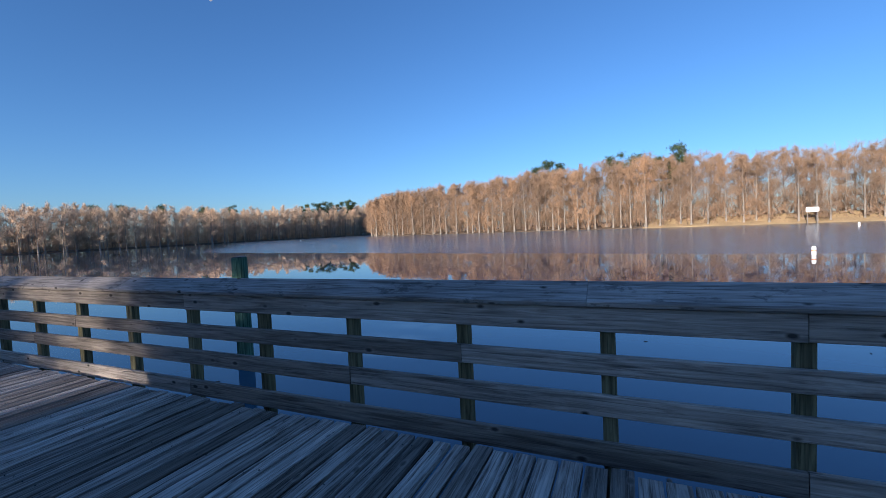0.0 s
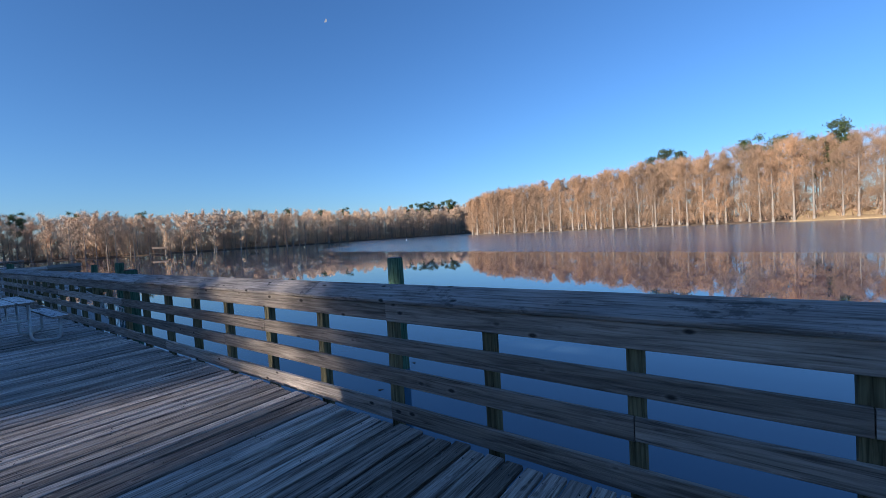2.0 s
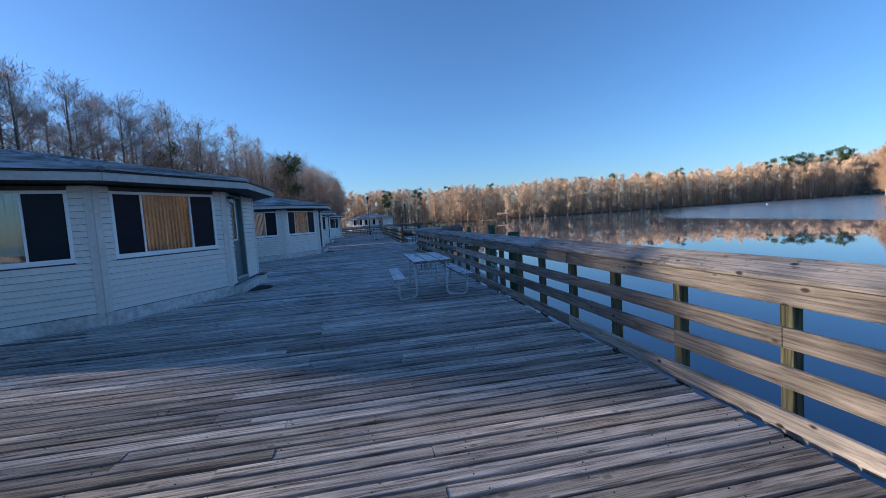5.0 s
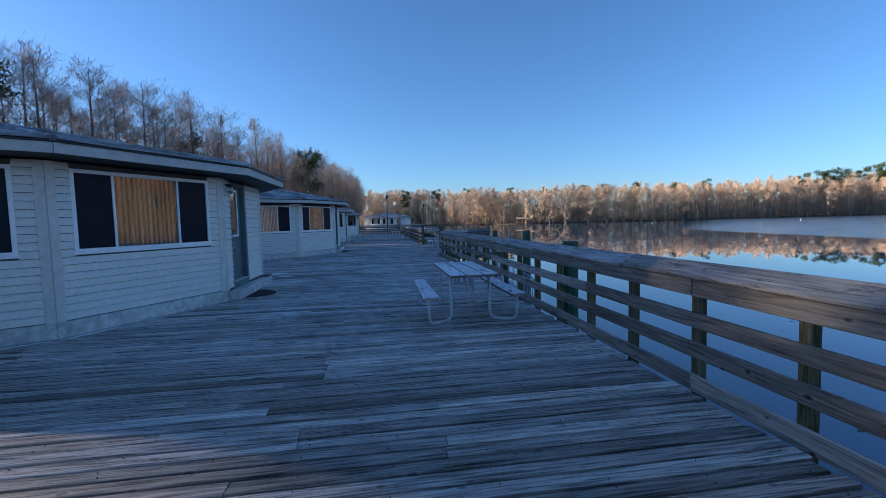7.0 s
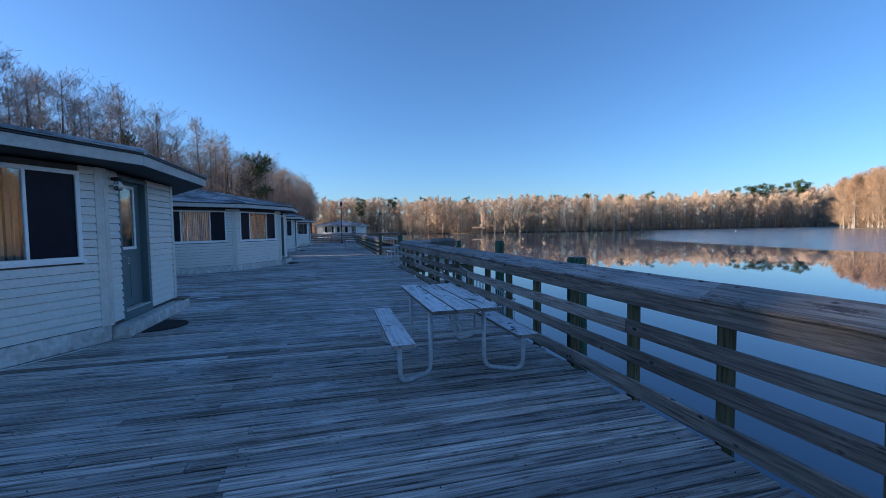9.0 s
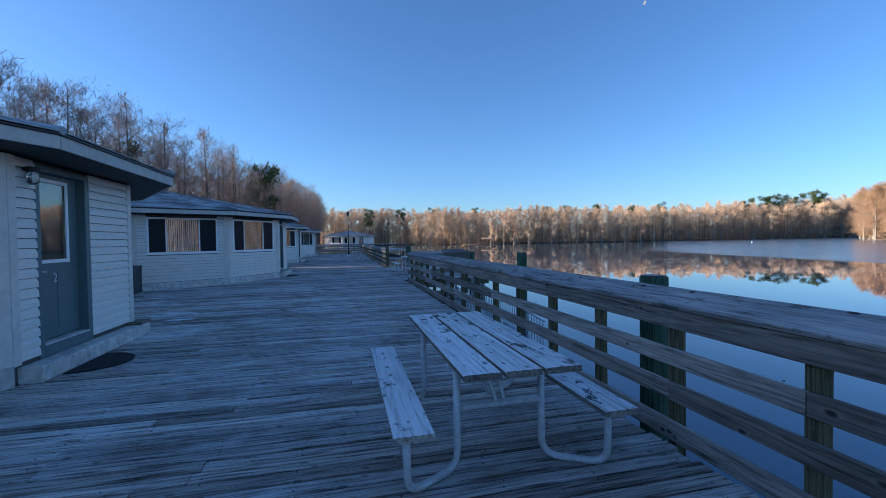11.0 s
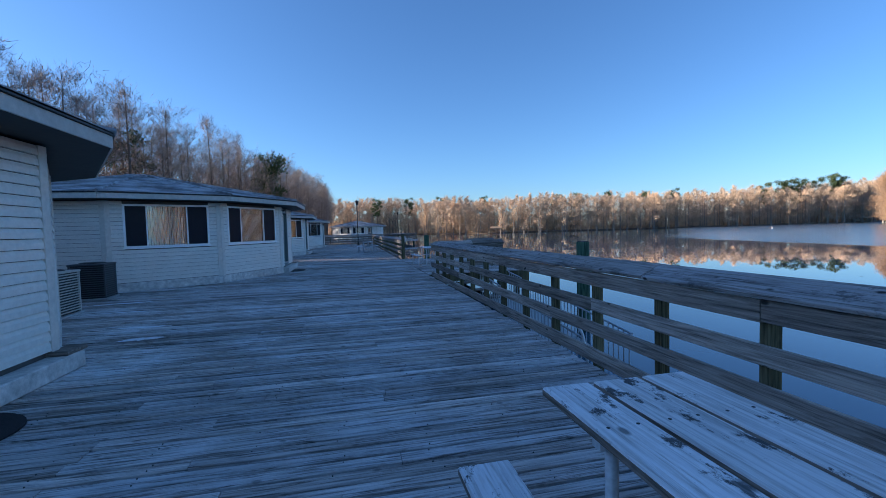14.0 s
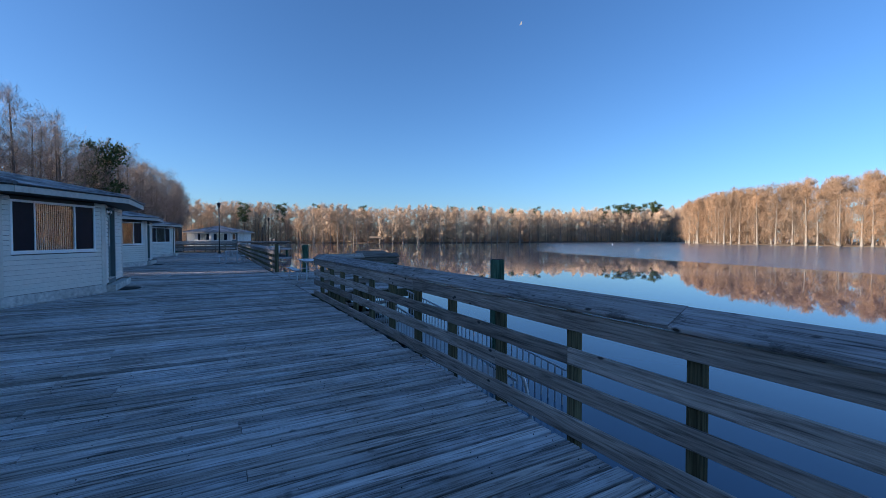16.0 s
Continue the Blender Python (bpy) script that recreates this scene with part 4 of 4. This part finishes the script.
def make_cypress(seed, h, width, twigs, droop=0.0, w=(0.05, 0.11), low=0.1, up=0.55, loose=0.75, lens=(0.45, 1.25), n=34, taper=0.62):
    """A bare cypress: swollen base, straight trunk, many rising limbs, a narrow haze of twigs."""
    rng = np.random.default_rng(seed)
    wood_, crown = [], []
    bend_ = rng.normal(0, 0.012 * h, 2)
    axis = lambda u: np.array((bend_[0] * u * u, bend_[1] * u * u, u * h))
    r = h * 0.0125
    us = [0, 0.02, 0.06, 0.3, 0.6, 0.97]
    rs = [r * 2.1, r * 1.7, r * 1.15, r * 0.85, r * 0.5, r * 0.1]
    for i in range(5):
        wood_.append(limb_tris(axis(us[i]), axis(us[i + 1]), rs[i], rs[i + 1], 6))
    for i in range(n):
        u = low + (0.97 - low) * (i / n) ** 0.9
        a = rng.uniform(0, 2 * np.pi)
        reach = width * (1.0 - 0.25 * abs(u - 0.55) - taper * max(0, u - 0.6) / 0.4) * rng.uniform(0.6, 1.15)
        p = axis(u)
        rise = reach * rng.uniform(0.25, 0.85) - droop * reach
        q = p + np.array((np.cos(a) * reach, np.sin(a) * reach, rise))
        wood_.append(limb_tris(p, p + (q - p) * 0.55, r * 0.33 * (1.15 - u), r * 0.18 * (1.15 - u)))
        wood_.append(limb_tris(p + (q - p) * 0.55, q + (0, 0, reach * 0.12), r * 0.18 * (1.15 - u), 0.012))
        m = int(twigs / n)
        t = rng.uniform(0.12, 1.05, m)[:, None]
        c = p + (q - p) * t + rng.normal(0, 0.16 * reach, (m, 3))
        d = (q - p) / (reach + 0.1) * 0.6 + rng.normal(0, loose, (m, 3)) + np.array((0, 0, up))
        crown.append(sliver_crown(rng, c, d, 0, lens, w))
    m = twigs // 8
    u = rng.uniform(0.8, 1.0, m)
    c = np.stack([axis(x) for x in u]) + rng.normal(0, 0.12 * width, (m, 3))
    crown.append(sliver_crown(rng, c, rng.normal(0, 0.5, (m, 3)) + np.array((0, 0, 0.8)), 0, (0.4, 1.0), w))
    return join(wood_), join(crown)


def make_bare(seed, h, width, twigs):
    """A slim leafless tree: clear trunk, steep forking limbs, a lacy rounded crown."""
    rng = np.random.default_rng(seed)
    wood_, crown = [], []
    r = h * 0.0095
    lean = rng.normal(0, 0.02 * h, 2)
    axis = lambda u: np.array((lean[0] * u * u, lean[1] * u * u, u * h))
    us = np.linspace(0, 0.97, 7)
    for i in range(6):
        wood_.append(limb_tris(axis(us[i]), axis(us[i + 1]), r * (1.15 - us[i]), r * (1.15 - us[i + 1]) * 0.95, 5))
    tips = []

    def fork(p, d, length, rad, level):
        q = p + d * length
        wood_.append(limb_tris(p, q, rad, rad * 0.55))
        if level == 0:
            tips.append((p, q))
            return
        for k in range(3):
            a = rng.normal(0, 0.42, 3) + np.array((0, 0, 0.1))
            nd = d + a
            fork(p + (q - p) * rng.uniform(0.45, 1.0), nd / np.linalg.norm(nd), length * rng.uniform(0.5, 0.72), rad * 0.5, level - 1)

    n = 18
    for i in range(n):
        u = 0.3 + 0.62 * i / n
        a = i * 2.4 + rng.uniform(-0.5, 0.5)
        out = width * (1.1 - 0.75 * max(0, u - 0.5) / 0.5) * rng.uniform(0.6, 1.1)
        d = np.array((np.cos(a), np.sin(a), rng.uniform(0.35, 0.95)))
        fork(axis(u), d / np.linalg.norm(d), out * 0.8, r * 0.36 * (1.2 - u), 2)
    m = max(3, twigs // len(tips))
    for p, q in tips:
        t = rng.uniform(0.1, 1.1, m)[:, None]
        c = p + (q - p) * t
        d = (q - p) / np.linalg.norm(q - p) + rng.normal(0, 0.5, (m, 3)) + np.array((0, 0, 0.3))
        crown.append(sliver_crown(rng, c, d, 0, (0.35, 1.1), (0.014, 0.03)))
    return join(wood_), join(crown)


def make_pine(seed, h, width, clumps, needles=110):
    """A tall pine: bare trunk, crooked limbs, flat clumps of needles near the top."""
    rng = np.random.default_rng(seed)
    wood_, crown = [], []
    r = h * 0.012
    us = [0, 0.3, 0.6, 0.98]
    off = rng.normal(0, 0.01 * h, (4, 2))
    off[0] = 0
    pts = [np.array((off[i][0], off[i][1], us[i] * h)) for i in range(4)]
    for i in range(3):
        wood_.append(limb_tris(pts[i], pts[i + 1], r * (1 - 0.3 * i), r * (0.7 - 0.28 * i), 6))
    for i in range(clumps):
        u = 0.52 + 0.48 * (i + 0.5) / clumps
        a = rng.uniform(0, 2 * np.pi)
        p = np.array((off[3][0] * u, off[3][1] * u, u * h * 0.97))
        reach = width * (1.15 - 0.75 * abs(u - 0.75) / 0.25 * 0.6) * rng.uniform(0.35, 1.0)
        q = p + np.array((np.cos(a) * reach, np.sin(a) * reach, reach * rng.uniform(0.0, 0.5)))
        wood_.append(limb_tris(p, q, r * 0.28, 0.02))
        c = q + rng.normal(0, 1, (needles, 3)) * np.array((width * 0.21, width * 0.21, width * 0.14))
        d = rng.normal(0, 1, (needles, 3)) + np.array((0, 0, 0.5))
        crown.append(sliver_crown(rng, c, d, 0, (0.35, 0.8), (0.16, 0.34)))
    return join(wood_), join(crown)


CYP = [make_cypress(10 + i, 20.0, wd * 1.4, 2700, dr, (0.045, 0.1), 0.08, 0.6, 0.65, (0.5, 1.4), 24, 0.35) for i, (wd, dr) in enumerate(((2.6, 0.0), (3.0, 0.1), (2.3, 0.0), (3.3, 0.15), (2.8, 0.05), (2.5, 0.1)))]
FARC = [make_cypress(90 + i, 20.0, wd, 1000, 0.05, (0.07, 0.15), 0.1, 0.75, 0.6, (0.7, 2.0), 14, 0.4) for i, wd in enumerate((3.8, 4.6, 3.4, 4.2, 5.0))]
BARE = [make_cypress(40 + i, 18.0, wd, 2000, 0.0, (0.022, 0.048), 0.3, 0.6, 0.8, (0.35, 1.1), 28, 0.35) for i, wd in enumerate((3.2, 3.9, 3.0, 3.6))]
BARE += [make_bare(46 + i, 16.0, wd, 2200) for i, wd in enumerate((4.6, 5.2))]
PINE = [make_pine(70 + i, 20.0, wd, 22, 95) for i, wd in enumerate((2.9, 3.4, 2.6))]


def tree_thing(name, parts_, bark, leaf, label, category, group):
    t = thing(name, Matrix(), label, category, group)
    place("trunk", mesh_of("trunk", *parts_[0], bark, tris=True), t)
    place("crown", mesh_of("crown", *parts_[1], leaf, tris=True), t)
    return t


SEEDS = {}


def plant(kind, index, x, y, z, scale, turn, label, group):
    """The first tree of a kind is built, later ones share its meshes."""
    key = (kind, index)
    src, bark, leaf, name, cat = {"cypress": (CYP, M_BARK, M_TWIG, "cypress_tree", "tree"), "bare": (BARE, M_BARKD, M_TWIGG, "bare_tree", "tree"),
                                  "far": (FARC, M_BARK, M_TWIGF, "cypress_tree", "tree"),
                                  "pine": (PINE, M_BARKD, M_NEEDLE, "pine_tree", "tree")}[kind]
    m = pose(x, y, z, 0, 0, turn)
    if key not in SEEDS:
        SEEDS[key] = tree_thing(name, src[index], bark, leaf, label, cat, group)
        SEEDS[key].matrix_basis = m @ Matrix.Diagonal((scale, scale, scale, 1))
        return
    o = copy_thing(SEEDS[key], m)
    o.scale = (scale, scale, scale)
    tagged(o, label, cat, group)


class Wood:
    """Trees past counting, gathered into one mesh for trunks and one for crowns."""

    def __init__(self):
        self.t, self.c = [], []

    def add(self, tree, x, y, z, s, turn):
        a = math.radians(turn)
        R = np.array(((math.cos(a), -math.sin(a), 0), (math.sin(a), math.cos(a), 0), (0, 0, 1)))
        for dst, (v, f) in ((self.t, tree[0]), (self.c, tree[1])):
            dst.append(((v * s) @ R.T + (x, y, z), f))

    def done(self, name, bark, leaf, label):
        t = thing(name, Matrix(), label, "trees", kind="stuff")
        place("trunks", mesh_of("trunks", *join(self.t), bark, tris=True), t)
        place("crowns", mesh_of("crowns", *join(self.c), leaf, tris=True), t)


rng = random.Random(21)
GZ = WATER_Z + 0.1


def side_gap(q):
    """Lanes in the west wood through which low sun reaches the deck."""
    if q.x > -12:
        return False
    for y0, half in ((5.4, 0.3), (37.0, 3.5)):
        along = (q.x - 2.9) / sun_dir.x
        if abs(q.y - (y0 + along * sun_dir.y)) < half:
            return True
    return False


def woods(line, side, step, rows, front, hfun, kind, src, label, group, name, bark, leaf, depth=5.0, jut=0.0):
    """Rows of trees along a shore; the front rows are single trees, the rest one wood."""
    w = Wood()
    for r in range(rows):
        for p, d in resample(line, step * (1.0 + 0.25 * r)):
            nrm = Vector((-d.y, d.x, 0)) * side
            q = p + nrm * (0.8 + r * depth + rng.uniform(-1.2, 1.6) - rng.random() ** 2 * jut) + d * rng.uniform(-0.45, 0.45) * step
            if side_gap(q):
                continue
            s = hfun(q) / 20.0 * rng.uniform(0.86, 1.06) * (1.0 + 0.02 * r)
            i = rng.randrange(len(src))
            if r < front:
                plant(kind, i, q.x, q.y, GZ, s, rng.uniform(0, 360), label, group)
            else:
                w.add(src[i], q.x, q.y, GZ + 0.3, s, rng.uniform(0, 360))
    if rows > front:
        w.done(name, bark, leaf, label.replace("tree", "trees"))


def far_h(q):
    d = math.hypot(q.x, q.y)
    hd = math.degrees(math.atan2(q.x, q.y))
    return d * (0.074 - 0.012 * min(1, max(0, hd - 30) / 20)) * (1 + 0.07 * noise.noise(Vector((q.x * 0.03, q.y * 0.03, 3))))


def isle_h(q):
    hd = math.degrees(math.atan2(q.x, q.y))
    return 20.0 if hd < 88 else 20.0 - 4.0 * min(1, (hd - 88) / 20)


woods(ISLE, 1, 3.6, 5, 1, isle_h, "cypress", CYP, "rust-brown bare cypress tree standing at the water's edge", "cypresses on the point", "cypress_wood", M_BARK, M_TWIG, 4.0)
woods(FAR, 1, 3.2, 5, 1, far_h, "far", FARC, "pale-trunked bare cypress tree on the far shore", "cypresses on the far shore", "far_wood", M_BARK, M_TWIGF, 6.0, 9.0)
woods(WEST, 1, 3.0, 4, 1, lambda q: 22.8 if q.y > 18 else 16.5, "bare", BARE, "bare grey-brown tree on the shaded bank behind the cabins", "trees behind the cabins", "west_wood", M_BARKD, M_TWIGG, 7.0)



def thicket(name, line, side, label, leaf, height=7.0, start=1.0, deep=9.0, per=60):
    """Low tangled brush under the trees along a shore."""
    r2 = np.random.default_rng(77)
    out = []
    for p, d in resample(line, 1.0):
        nrm = np.array((-d.y, d.x, 0)) * side
        if side_gap(p):
            continue
        k = per
        c = np.array(p)[None] + nrm * r2.uniform(start, start + deep, k)[:, None] + np.array(d)[None] * r2.uniform(-0.6, 0.6, k)[:, None]
        c[:, 2] = GZ + 0.3 + r2.uniform(0, 1, k) ** 1.5 * height
        dr = r2.normal(0, 0.5, (k, 3)) + np.array((0, 0, 0.9))
        out.append(sliver_crown(r2, c, dr, 0, (0.8, 2.2), (0.14, 0.32)))
    V, F = join(out)
    tagged(place(name, mesh_of(name, V, F, leaf, tris=True)), label, "bushes", kind="stuff")


thicket("point_thicket", ISLE, 1, "tangled brown brush under the cypresses", M_TWIG, 6.0)
# Far brush takes the lightened twig colour, so its base looks sunlit.
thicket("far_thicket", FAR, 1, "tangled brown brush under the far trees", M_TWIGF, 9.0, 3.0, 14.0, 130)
thicket("west_thicket", WEST, 1, "tangled brown brush behind the cabins", M_RUST, 12.0, 5.0, 16.0, 110)

# pines that rise over the bare woods
for hd, dist, h in ((83.0, 172, 27), (81.6, 176, 26.5), (90.6, 150, 23.8), (93.4, 150, 23), (97.6, 140, 23.4), (96.2, 144, 21), (55.2, 352, 28), (53.4, 358, 28), (52.0, 330, 26), (50.4, 318, 25),
                    (54.3, 350, 29), (49.0, 306, 23.5), (51.2, 326, 26.5), (33, 262, 22.5), (27, 262, 22.5), (17.5, 252, 22), (12, 250, 22), (7.6, 250, 22), (40.5, 280, 23), (37.5, 275, 22), (3.5, 244, 21.5), (29.5, 262, 22.5)):
    p = polar(hd, dist)
    plant("pine", rng.randrange(3), p.x, p.y, GZ, (h - (1.2 if hd < 45 else 0)) / 20, rng.uniform(0, 360), "dark green pine rising above the bare woods", "pines on the shores")
# The pair at y 38 and 40 is out of view, added to block sun.
for x, y, h in ((-36, 50, 19), (-41, 51, 20), (-46, 47, 19), (-40, 38, 18), (-42, 40, 17), (-16.5, 112, 20), (-19, 118, 19), (-30, 80, 17), (-52, 44, 20)):
    plant("pine", rng.randrange(3), x, y, GZ, h / 20, rng.uniform(0, 360), "dark green pine among the bare trees behind the cabins", "pines behind the cabins")

# Unseen pine belt, added to keep sun off deck and rail beside one lane.
SHADE = [(-42, 8.6, 17), (-44, 7.6, 17), (-40, 7.8, 17), (-43, 9.0, 17), (-41, 6.2, 17), (-45, 5.4, 17), (-40, 4.4, 17), (-43, 3.2, 17)]
for k in range(11):
    SHADE += [(-37.5 + 0.6 * (k % 3), 15.6 + 2.1 * k, 18.5 + 0.7 * (k % 4)), (-41.5 - 0.5 * (k % 2), 16.6 + 2.1 * k, 20 + 0.6 * (k % 3)), (-45.5, 17.4 + 2.1 * k, 21)]
for x, y, h in SHADE:
    y += (2.9 - x) * 0.09
    plant("pine", rng.randrange(3), x, y, GZ, h / 20, rng.uniform(0, 360), "unseen dark green pine added to block the sun", "pines behind the cabins")

plant("bare", 5, -42.5, 62.0, GZ, 1.02, 40, "tall spreading bare tree behind the cabins", "trees behind the cabins")

# floating leaves
g = Geo()
r4 = random.Random(31)
for i in range(150):
    x, y, a, s = r4.uniform(4, 42), r4.uniform(-6, 46), r4.uniform(0, 6.28), r4.uniform(0.02, 0.05)
    g.prism([(x + s * math.cos(a + k * 1.26) * (1 if k % 2 else 0.6), y + s * math.sin(a + k * 1.26) * (1 if k % 2 else 0.6)) for k in range(5)], WATER_Z + 0.002, WATER_Z + 0.007)
tagged(place("floating_leaves", g.mesh("floating_leaves", M_BARKD)), "scattered dark leaves floating on the lake", "leaves", kind="stuff")

# ---- far things on the water and shores ----


def buoy(x, y, h, label):
    t = thing("buoy", pose(x, y, WATER_Z), label, "buoy", "white buoys on the lake")
    part("float", Geo().lathe([(h * 0.2, -0.2), (h * 0.22, 0.0), (h * 0.22, h * 0.75), (h * 0.16, h * 0.95), (h * 0.05, h)], 14), M_WHITE, t, smooth=True)
    part("band", Geo().lathe([(h * 0.226, h * 0.45), (h * 0.226, h * 0.55)], 14), plain("orange_band_paint", (0.75, 0.25, 0.06), 0.5, 0, 9, 0.1, 0), t)


for hd, dist, h in ((108.0, 31.0, 0.5), (111.3, 88, 0.6), (47.6, 170, 0.6)):
    p = polar(hd, dist, (0.3, 0.16))
    buoy(p.x, p.y, h, "white buoy with an orange band floating on the lake")

p = polar(107.9, 122, (0.3, 0.16))
sign = thing("shore_sign", pose(p.x, p.y, WATER_Z, 0, 0, -107.9), "white signboard on two posts at the shore", "sign")
part("panel", Geo().box(-1.1, 1.1, -0.04, 0.04, 2.5, 3.5, 0.01), M_SIGN, sign)
for s in (-0.8, 0.8):
    part("post", Geo().box(s - 0.08, s + 0.08, 0.045, 0.2, -1, 3.4, 0.01), M_RAILX, sign)
for s in (-1, 1):
    part("lettering_bar", Geo().box(-0.9, 0.6, s * 0.045 - 0.004, s * 0.045 + 0.004, 3.1, 3.2).box(-0.9, 0.2, s * 0.045 - 0.004, s * 0.045 + 0.004, 2.75, 2.85), M_INK, sign)


def boathouse(hd, dist, wdt, label):
    p = polar(hd, dist)
    t = thing("boathouse", pose(p.x, p.y, WATER_Z, 0, 0, -hd), label, "boathouse")
    for x in (-wdt / 2, 0, wdt / 2):
        for y in (-2.0, 2.0):
            part("post", Geo().box(x - 0.12, x + 0.12, y - 0.12, y + 0.12, -1.5, 2.3), M_TAN, t)
    part("dock_floor", Geo().box(-wdt / 2 - 0.5, wdt / 2 + 0.5, -2.6, 2.6, 0.55, 0.75), M_TAN, t)
    part("beam", Geo().box(-wdt / 2 - 0.2, wdt / 2 + 0.2, -2.2, -2.0, 2.3, 2.55).box(-wdt / 2 - 0.2, wdt / 2 + 0.2, 2.0, 2.2, 2.3, 2.55), M_TAN, t)
    part("roof", Geo().add([(-wdt / 2 - 0.6, -2.3, 2.55), (wdt / 2 + 0.6, -2.3, 2.55), (wdt / 2 + 0.6, 2.3, 2.55), (-wdt / 2 - 0.6, 2.3, 2.55), (-wdt / 2 - 0.6, 0, 3.4), (wdt / 2 + 0.6, 0, 3.4)],
                           [(0, 3, 2, 1), (0, 1, 5, 4), (2, 3, 4, 5), (0, 4, 3), (1, 2, 5)]), M_TAN, t)


boathouse(19.1, 212, 4.4, "small tan boathouse on posts at the far shore")
boathouse(29.0, 236, 3.4, "low open boat shelter under the far trees")
boathouse(56.5, 352, 8.0, "low dock building on the distant shore")


def house(hd, dist, wdt, h, wall, roof, label):
    p = polar(hd, dist)
    t = thing("house", pose(p.x, p.y, WATER_Z + 0.6, 0, 0, -hd), label, "house", "houses on the far shore")
    d = wdt * 0.6
    part("wall", Geo().box(-wdt / 2, wdt / 2, -d / 2, d / 2, 0, h), wall, t)
    part("roof", Geo().add([(-wdt / 2 - 0.5, -d / 2 - 0.5, h), (wdt / 2 + 0.5, -d / 2 - 0.5, h), (wdt / 2 + 0.5, d / 2 + 0.5, h), (-wdt / 2 - 0.5, d / 2 + 0.5, h), (-wdt / 2 - 0.5, 0, h * 1.7), (wdt / 2 + 0.5, 0, h * 1.7)],
                           [(0, 3, 2, 1), (0, 1, 5, 4), (2, 3, 4, 5), (0, 4, 3), (1, 2, 5)]), roof, t)
    for i in range(4):
        x = (-0.375 + 0.25 * i) * wdt
        part("window", Geo().box(x - 0.6, x + 0.6, -d / 2 - 0.03, -d / 2 - 0.002, h * 0.35, h * 0.8), M_WHITE, t)


M_BRICK = plain("red_brown_wall", (0.36, 0.15, 0.1), 0.8, 0, 3, 0.2, 0.2)
house(53.2, 372, 16, 4, M_BRICK, M_DARK, "low red-brown house among the far pines")
house(51.5, 385, 12, 3.5, M_WHITE, M_TRIM, "low white house among the far pines")
house(55.5, 362, 14, 4, M_SIDING, M_DARK, "low tan house among the far pines")

# the moon: a pale half disc
mm_, mn, ml, mb = material("pale_moon", 1.0)
mb.inputs["Base Color"].default_value = (0.3, 0.3, 0.3, 1)
mb.inputs["Emission Color"].default_value = (0.55, 0.7, 0.95, 1)
mb.inputs["Emission Strength"].default_value = 0.08
g = Geo()
n = 14
g.prism([(7.0 * math.sin(math.pi * i / n) * -1, 7.0 * math.cos(math.pi * i / n)) for i in range(n + 1)], -0.5, 0.5)
MOON = Vector((0.5642, 0.6951, 0.4456)) * 1800
o = place("moon", g.mesh("moon", mm_))
o.matrix_world = look(MOON, (0, 0, 0), 25)
tagged(o, "pale half moon in the clear sky", "moon", kind="structure")

# ---- deck planks ----
rng = random.Random(5)
PL = 0.145
plank_cache = {}


def plank_mesh(length, kind):
    """A plank of one of five widths, shared between planks of the same length."""
    key = (round(length * 20), kind)
    if key not in plank_cache:
        w = PL / 2 - (0.008, 0.0105, 0.0125, 0.014, 0.017)[kind]
        plank_cache[key] = Geo().box(-length / 2, length / 2, -w, w, -0.04, 0.0, 0.006).mesh("plank", M_DECK)
    return plank_cache[key]


rest = Geo()
y = DECK_Y0 + PL / 2
row = 0
while y < DECK_Y1:
    near = 1.2 < y < 20.5
    x = DECK_X1 + rng.uniform(-0.035, 0.02)
    while x > DECK_X0:
        ln = rng.choice((3.6, 4.2, 4.8)) if x < DECK_X1 - 0.1 else rng.choice((3.25, 3.55, 3.85, 4.3, 2.2))
        x0 = max(DECK_X0, x - ln)
        mx, sz = (x + x0) / 2, (x - x0) - 0.005
        lift = rng.uniform(-0.006, 0.002)
        if near and mx > -4.5:
            place("plank", plank_mesh(sz, rng.randrange(5)), deck, pose(mx, y, lift, rng.uniform(-1.1, 1.1), 0, rng.uniform(-0.05, 0.05)))
        else:
            rest.box(mx - sz / 2, mx + sz / 2, y - PL / 2 + 0.009, y + PL / 2 - 0.009, lift - 0.04, lift)
        x = x0
    y += PL
    row += 1
nails = Geo()
for i in range(int((20.5 - 1.2) / PL)):
    yc = DECK_Y0 + PL * (int((1.2 - DECK_Y0) / PL) + i + 0.5)
    for j in range(11):
        for dy in (-0.035, 0.035):
            if rng.random() < 0.45:
                continue
            cx_, cy_ = 2.78 - 0.61 * j + rng.uniform(-0.045, 0.045), yc + dy + rng.uniform(-0.006, 0.006)
            nails.prism([(cx_ + 0.0045 * math.cos(a), cy_ + 0.0045 * math.sin(a)) for a in (0, 1.05, 2.09, 3.14, 4.19, 5.24)], -0.004, 0.0022)
o = part("nail_heads", nails, M_DARK, deck)
o["kind"] = "stuff"
o = part("planks", rest, M_DECKJ, deck)
o["kind"] = "stuff"
